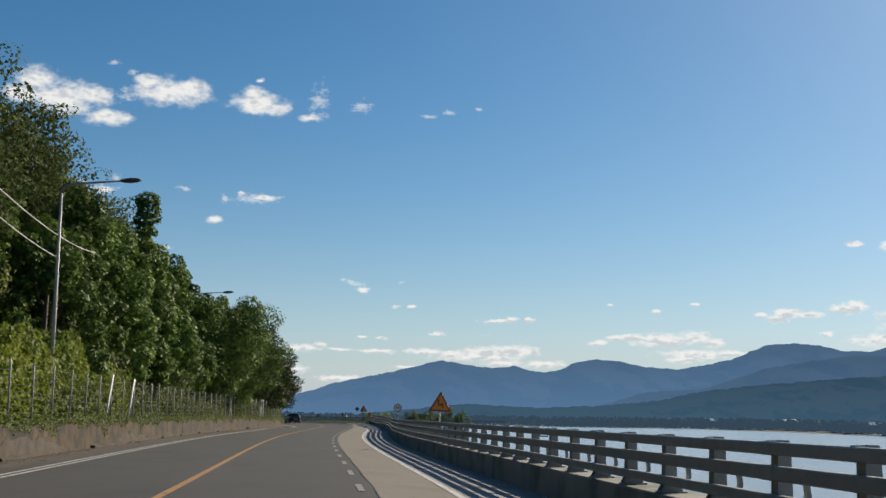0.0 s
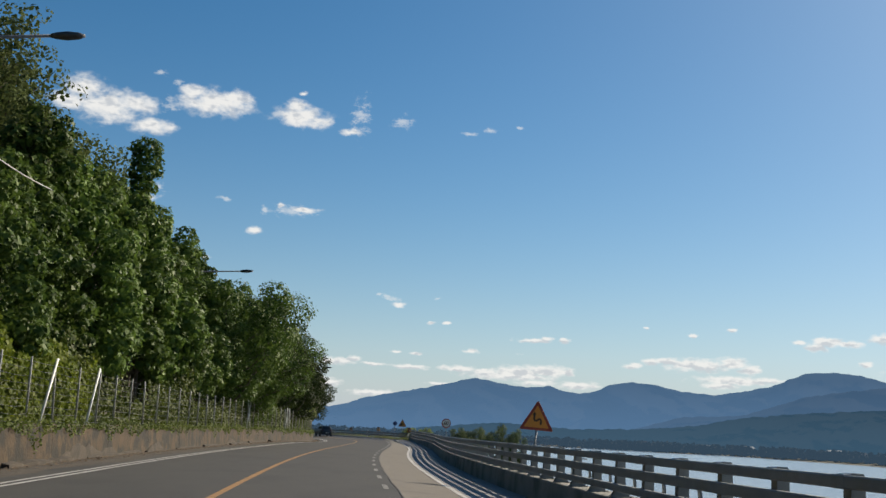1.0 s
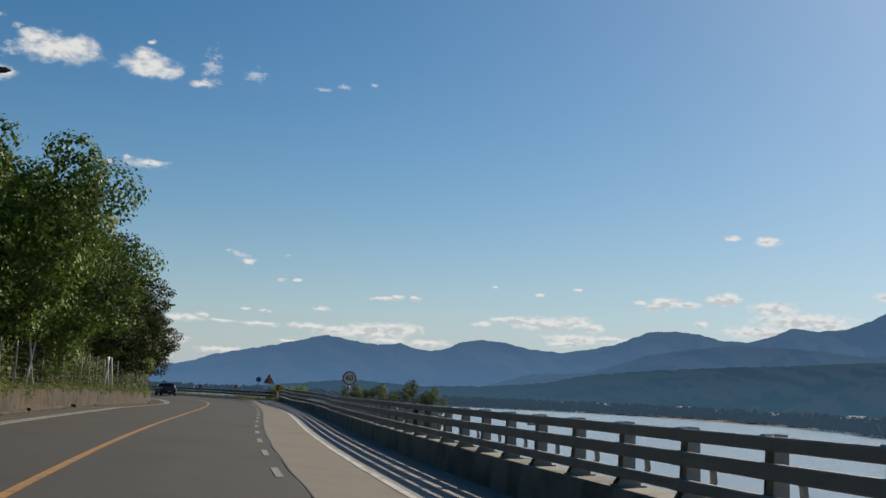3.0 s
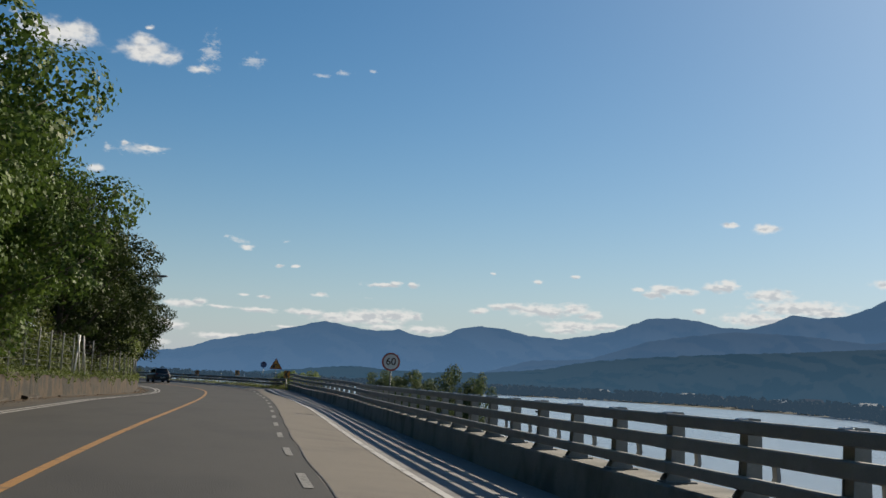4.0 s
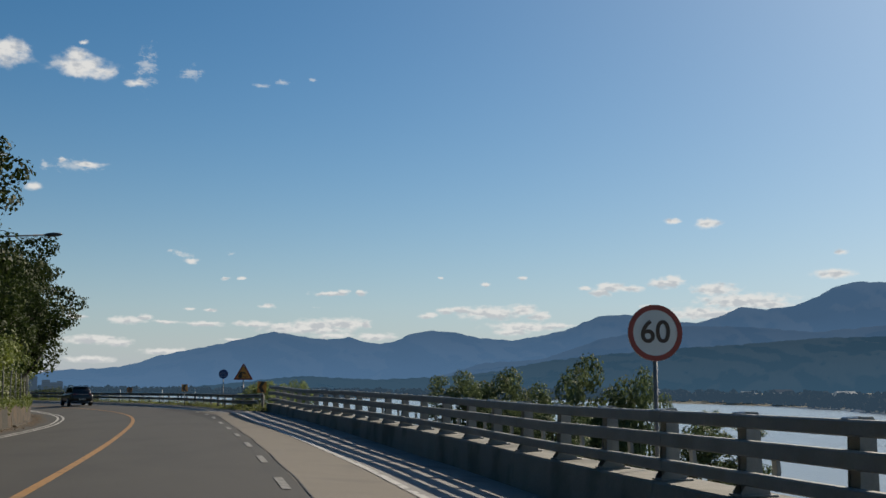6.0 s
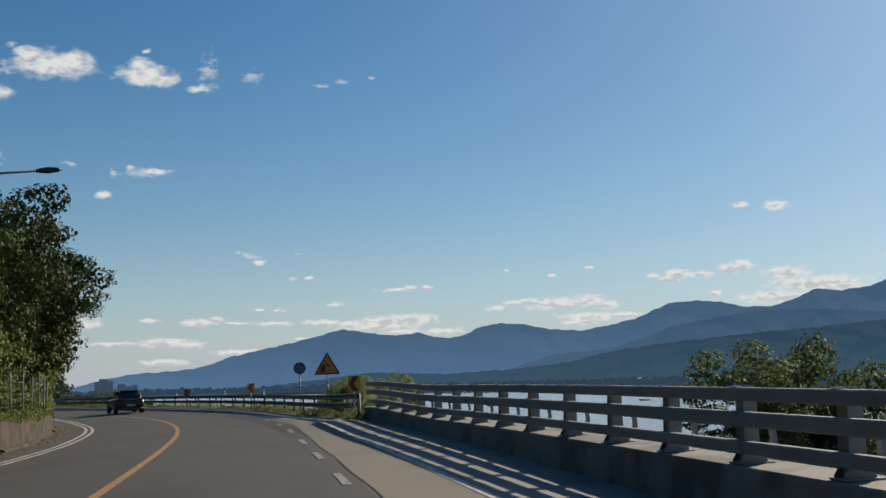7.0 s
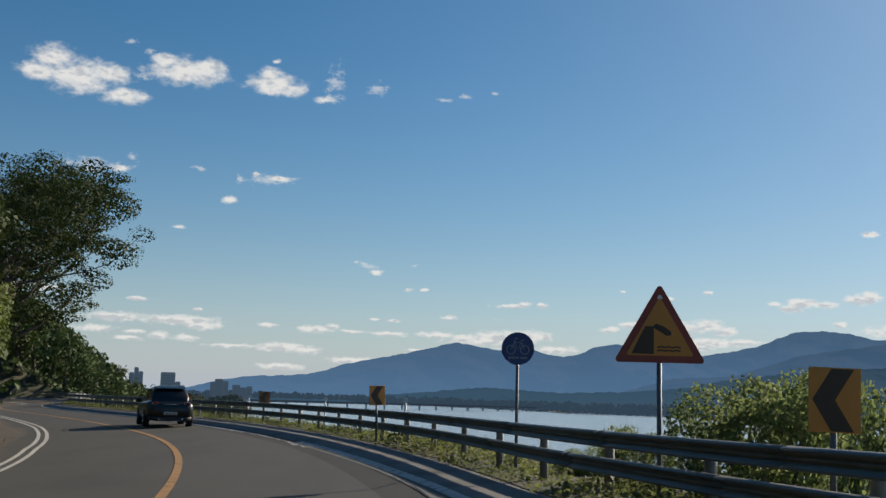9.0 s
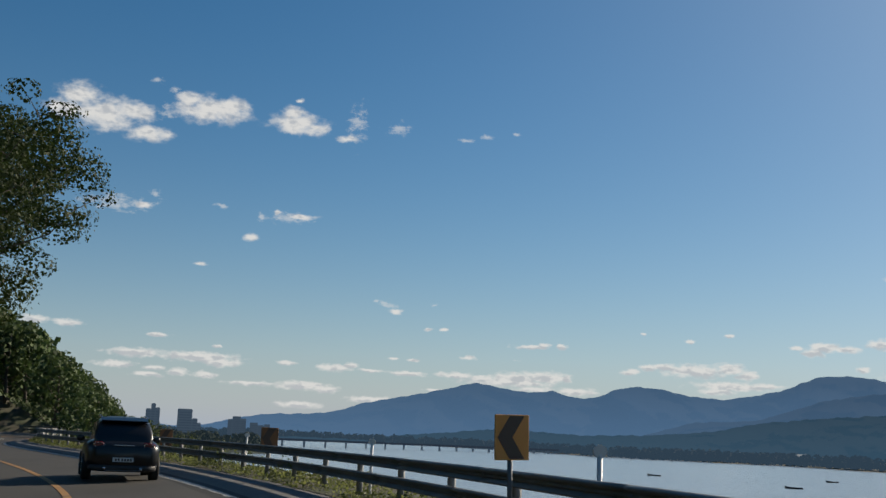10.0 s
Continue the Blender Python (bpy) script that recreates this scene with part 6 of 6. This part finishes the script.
def loft(mesh, stations, power=3.2, n=20):
    """A body from rings: (y, half width, z low, z high), rounded like a superellipse."""
    pts, fcs = [], []
    for y, w, z0, z1 in stations:
        c, h = (z0 + z1) / 2, (z1 - z0) / 2
        for k in range(n):
            a = 2 * math.pi * (k + 0.5) / n
            ca, sa_ = math.cos(a), math.sin(a)
            pts.append((w * math.copysign(abs(ca) ** (2 / power), ca), y, c + h * math.copysign(abs(sa_) ** (2 / power), sa_)))
    m = len(stations)
    for i in range(m - 1):
        fcs += [(i * n + k, i * n + (k + 1) % n, (i + 1) * n + (k + 1) % n, (i + 1) * n + k) for k in range(n)]
    fcs += [tuple(range(n - 1, -1, -1)), tuple((m - 1) * n + k for k in range(n))]
    return mesh.add(pts, fcs)


car = holder("car", "dark grey-black compact sport utility car in the lane", "car", m=Matrix.Translation(at(191.3, -0.34, 0.0) + Vector((0, 0, 0.01))) @ Matrix.Rotation(turn_at(191) + radians(-4.0), 4, "Z"))
body = part("body", loft(Mesh(), [(-0.02, 0.70, 0.42, 0.86), (0.06, 0.84, 0.34, 0.98), (0.25, 0.91, 0.30, 1.05), (0.9, 0.945, 0.28, 1.08), (2.2, 0.945, 0.26, 1.05), (3.3, 0.94, 0.26, 1.02), (4.0, 0.92, 0.28, 0.96), (4.45, 0.86, 0.32, 0.86), (4.62, 0.70, 0.40, 0.74)], 4.5, 28), M_PAINT, car, smooth=True)
cab = part("cabin", loft(Mesh(), [(0.16, 0.66, 0.92, 1.02), (0.30, 0.74, 0.9, 1.24), (0.52, 0.70, 0.9, 1.50), (0.8, 0.665, 0.9, 1.61), (1.5, 0.66, 0.9, 1.655), (2.3, 0.67, 0.9, 1.63), (2.75, 0.70, 0.9, 1.52), (3.3, 0.74, 0.9, 1.16), (3.5, 0.72, 0.9, 1.0)], 4.2, 28), M_PAINT, car, smooth=True)
part("rear_window", Mesh().add([(-0.60, 0.235, 1.08), (0.60, 0.235, 1.08), (0.66, 0.255, 1.12), (0.565, 0.52, 1.47), (0.5, 0.545, 1.5), (-0.5, 0.545, 1.5), (-0.565, 0.52, 1.47), (-0.66, 0.255, 1.12)], [(0, 1, 2, 3, 4, 5, 6, 7)]), M_GLASS, cab)
part("spoiler", Mesh().add([(-0.58, 0.44, 1.545), (0.58, 0.44, 1.545), (0.6, 0.8, 1.63), (-0.6, 0.8, 1.63), (-0.57, 0.46, 1.515), (0.57, 0.46, 1.515), (0.59, 0.8, 1.56), (-0.59, 0.8, 1.56)], [(0, 1, 2, 3), (7, 6, 5, 4), (0, 4, 5, 1), (1, 5, 6, 2), (3, 2, 6, 7), (0, 3, 7, 4)]), M_PAINT, cab)
for sx in (-1, 1):
    part("side_window", Mesh().add([(sx * 0.715, 0.62, 1.13), (sx * 0.735, 2.95, 1.1), (sx * 0.7, 2.62, 1.46), (sx * 0.672, 0.95, 1.53)], [(0, 1, 2, 3)]), M_GLASS, cab)
    part("roof_rail", Mesh().tube([(sx * 0.58, 0.75, 1.60), (sx * 0.585, 0.9, 1.665), (sx * 0.585, 2.1, 1.68), (sx * 0.59, 2.35, 1.63)], 0.016, 6), M_CHROME, cab, "slim roof rail", smooth=True)
    lamp = part("tail_light", loft(Mesh(), [(-0.012, 0.13, 0.86, 0.98), (0.06, 0.16, 0.84, 1.0)], 3.0, 16), M_TAIL, car, "dark red tail light", m=Matrix.Translation((sx * 0.62, 0.03, 0)))
    part("light_ring", ring(Mesh(), 0.118, 0.128, 0, 0.92, -0.018, -0.01, 24), M_CHROME, lamp, m=Matrix.Diagonal((1.0, 1.0, 0.5, 1)) @ Matrix.Translation((0, 0, 0.92)))
    part("mirror", loft(Mesh(), [(2.52, 0.05, 1.02, 1.08), (2.55, 0.1, 0.97, 1.13), (2.64, 0.1, 0.98, 1.12), (2.74, 0.05, 1.0, 1.08)], 2.6, 12), M_PAINT, car, smooth=True, m=Matrix.Translation((sx * 1.02, 0, 0)))
    part("mirror_arm", Mesh().box((sx * 0.86 - 0.06, 2.58, 1.0), (sx * 0.94 + 0.04, 2.66, 1.04), None, 0.008), M_PLASTIC, car)
    for wy_, in ((0.92,), (3.62,)):
        wheel = part("wheel", Mesh().tube([(sx * 0.74, wy_, 0.345), (sx * 0.97, wy_, 0.345)], 0.20, 20), M_PLASTIC, car)
        tm = Mesh()
        pts, fcs = [], []
        prof = [(0.73, 0.21), (0.735, 0.30), (0.755, 0.335), (0.80, 0.345), (0.91, 0.345), (0.955, 0.335), (0.975, 0.30), (0.98, 0.21)]
        for k in range(28):
            a = 2 * math.pi * k / 28
            pts += [(sx * px_, wy_ + rr * math.cos(a), 0.345 + rr * math.sin(a)) for px_, rr in prof]
        for k in range(28):
            for j in range(7):
                b0_, b1_ = k * 8 + j, (k + 1) % 28 * 8 + j
                fcs.append((b0_, b0_ + 1, b1_ + 1, b1_))
        part("tyre", tm.add(pts, fcs), M_RUBBER, wheel, smooth=True)
        rm = Mesh()
        for k in range(5):
            a = 2 * math.pi * k / 5
            rm.tube([(sx * 0.965, wy_, 0.345), (sx * 0.97, wy_ + 0.21 * math.cos(a), 0.345 + 0.21 * math.sin(a))], 0.026, 6)
        ring_pts = [(sx * 0.968, wy_ + 0.215 * math.cos(2 * math.pi * k / 24), 0.345 + 0.215 * math.sin(2 * math.pi * k / 24)) for k in range(25)]
        rm.tube(ring_pts, 0.014, 6)
        part("rim", rm, M_CHROME, wheel, "five-spoke alloy rim", smooth=True)
plate = part("number_plate", Mesh().box((-0.26, -0.062, 0.50), (0.26, -0.03, 0.61), None, 0.005), M_SIGNWHITE, car, "pale number plate")
for bx in (-0.18, -0.11, -0.02, 0.05, 0.12, 0.19):
    part("plate_bar", Mesh().box((bx - 0.022, -0.066, 0.525), (bx + 0.022, -0.062, 0.585)), M_BLACK, plate)
part("bumper_trim", loft(Mesh(), [(-0.04, 0.66, 0.27, 0.40), (0.05, 0.80, 0.25, 0.46), (0.2, 0.86, 0.24, 0.5)], 4.0, 20), M_PLASTIC, car, smooth=True)
part("skid_strip", Mesh().box((-0.42, -0.055, 0.27), (0.42, -0.03, 0.295), None, 0.008), M_STEEL, car, "bright lower bumper strip")
part("tailgate_strip", Mesh().box((-0.26, -0.03, 0.905), (0.26, -0.012, 0.925), None, 0.004), M_CHROME, car, "thin chrome tailgate strip")
part("antenna", Mesh().add([(-0.02, 0.86, 1.645), (0.02, 0.86, 1.645), (0.02, 1.06, 1.655), (-0.02, 1.06, 1.655), (0, 0.88, 1.74)], [(0, 1, 4), (1, 2, 4), (2, 3, 4), (3, 0, 4), (3, 2, 1, 0)]), M_PLASTIC, cab)
part("wiper", Mesh().tube([(0, 0.23, 1.1), (0.34, 0.245, 1.125)], 0.01, 5), M_PLASTIC, cab)
for sx in (-0.45, 0.45):
    part("exhaust", Mesh().tube([(sx, -0.06, 0.33), (sx, 0.2, 0.33)], 0.04, 10), M_CHROME, car, smooth=True)
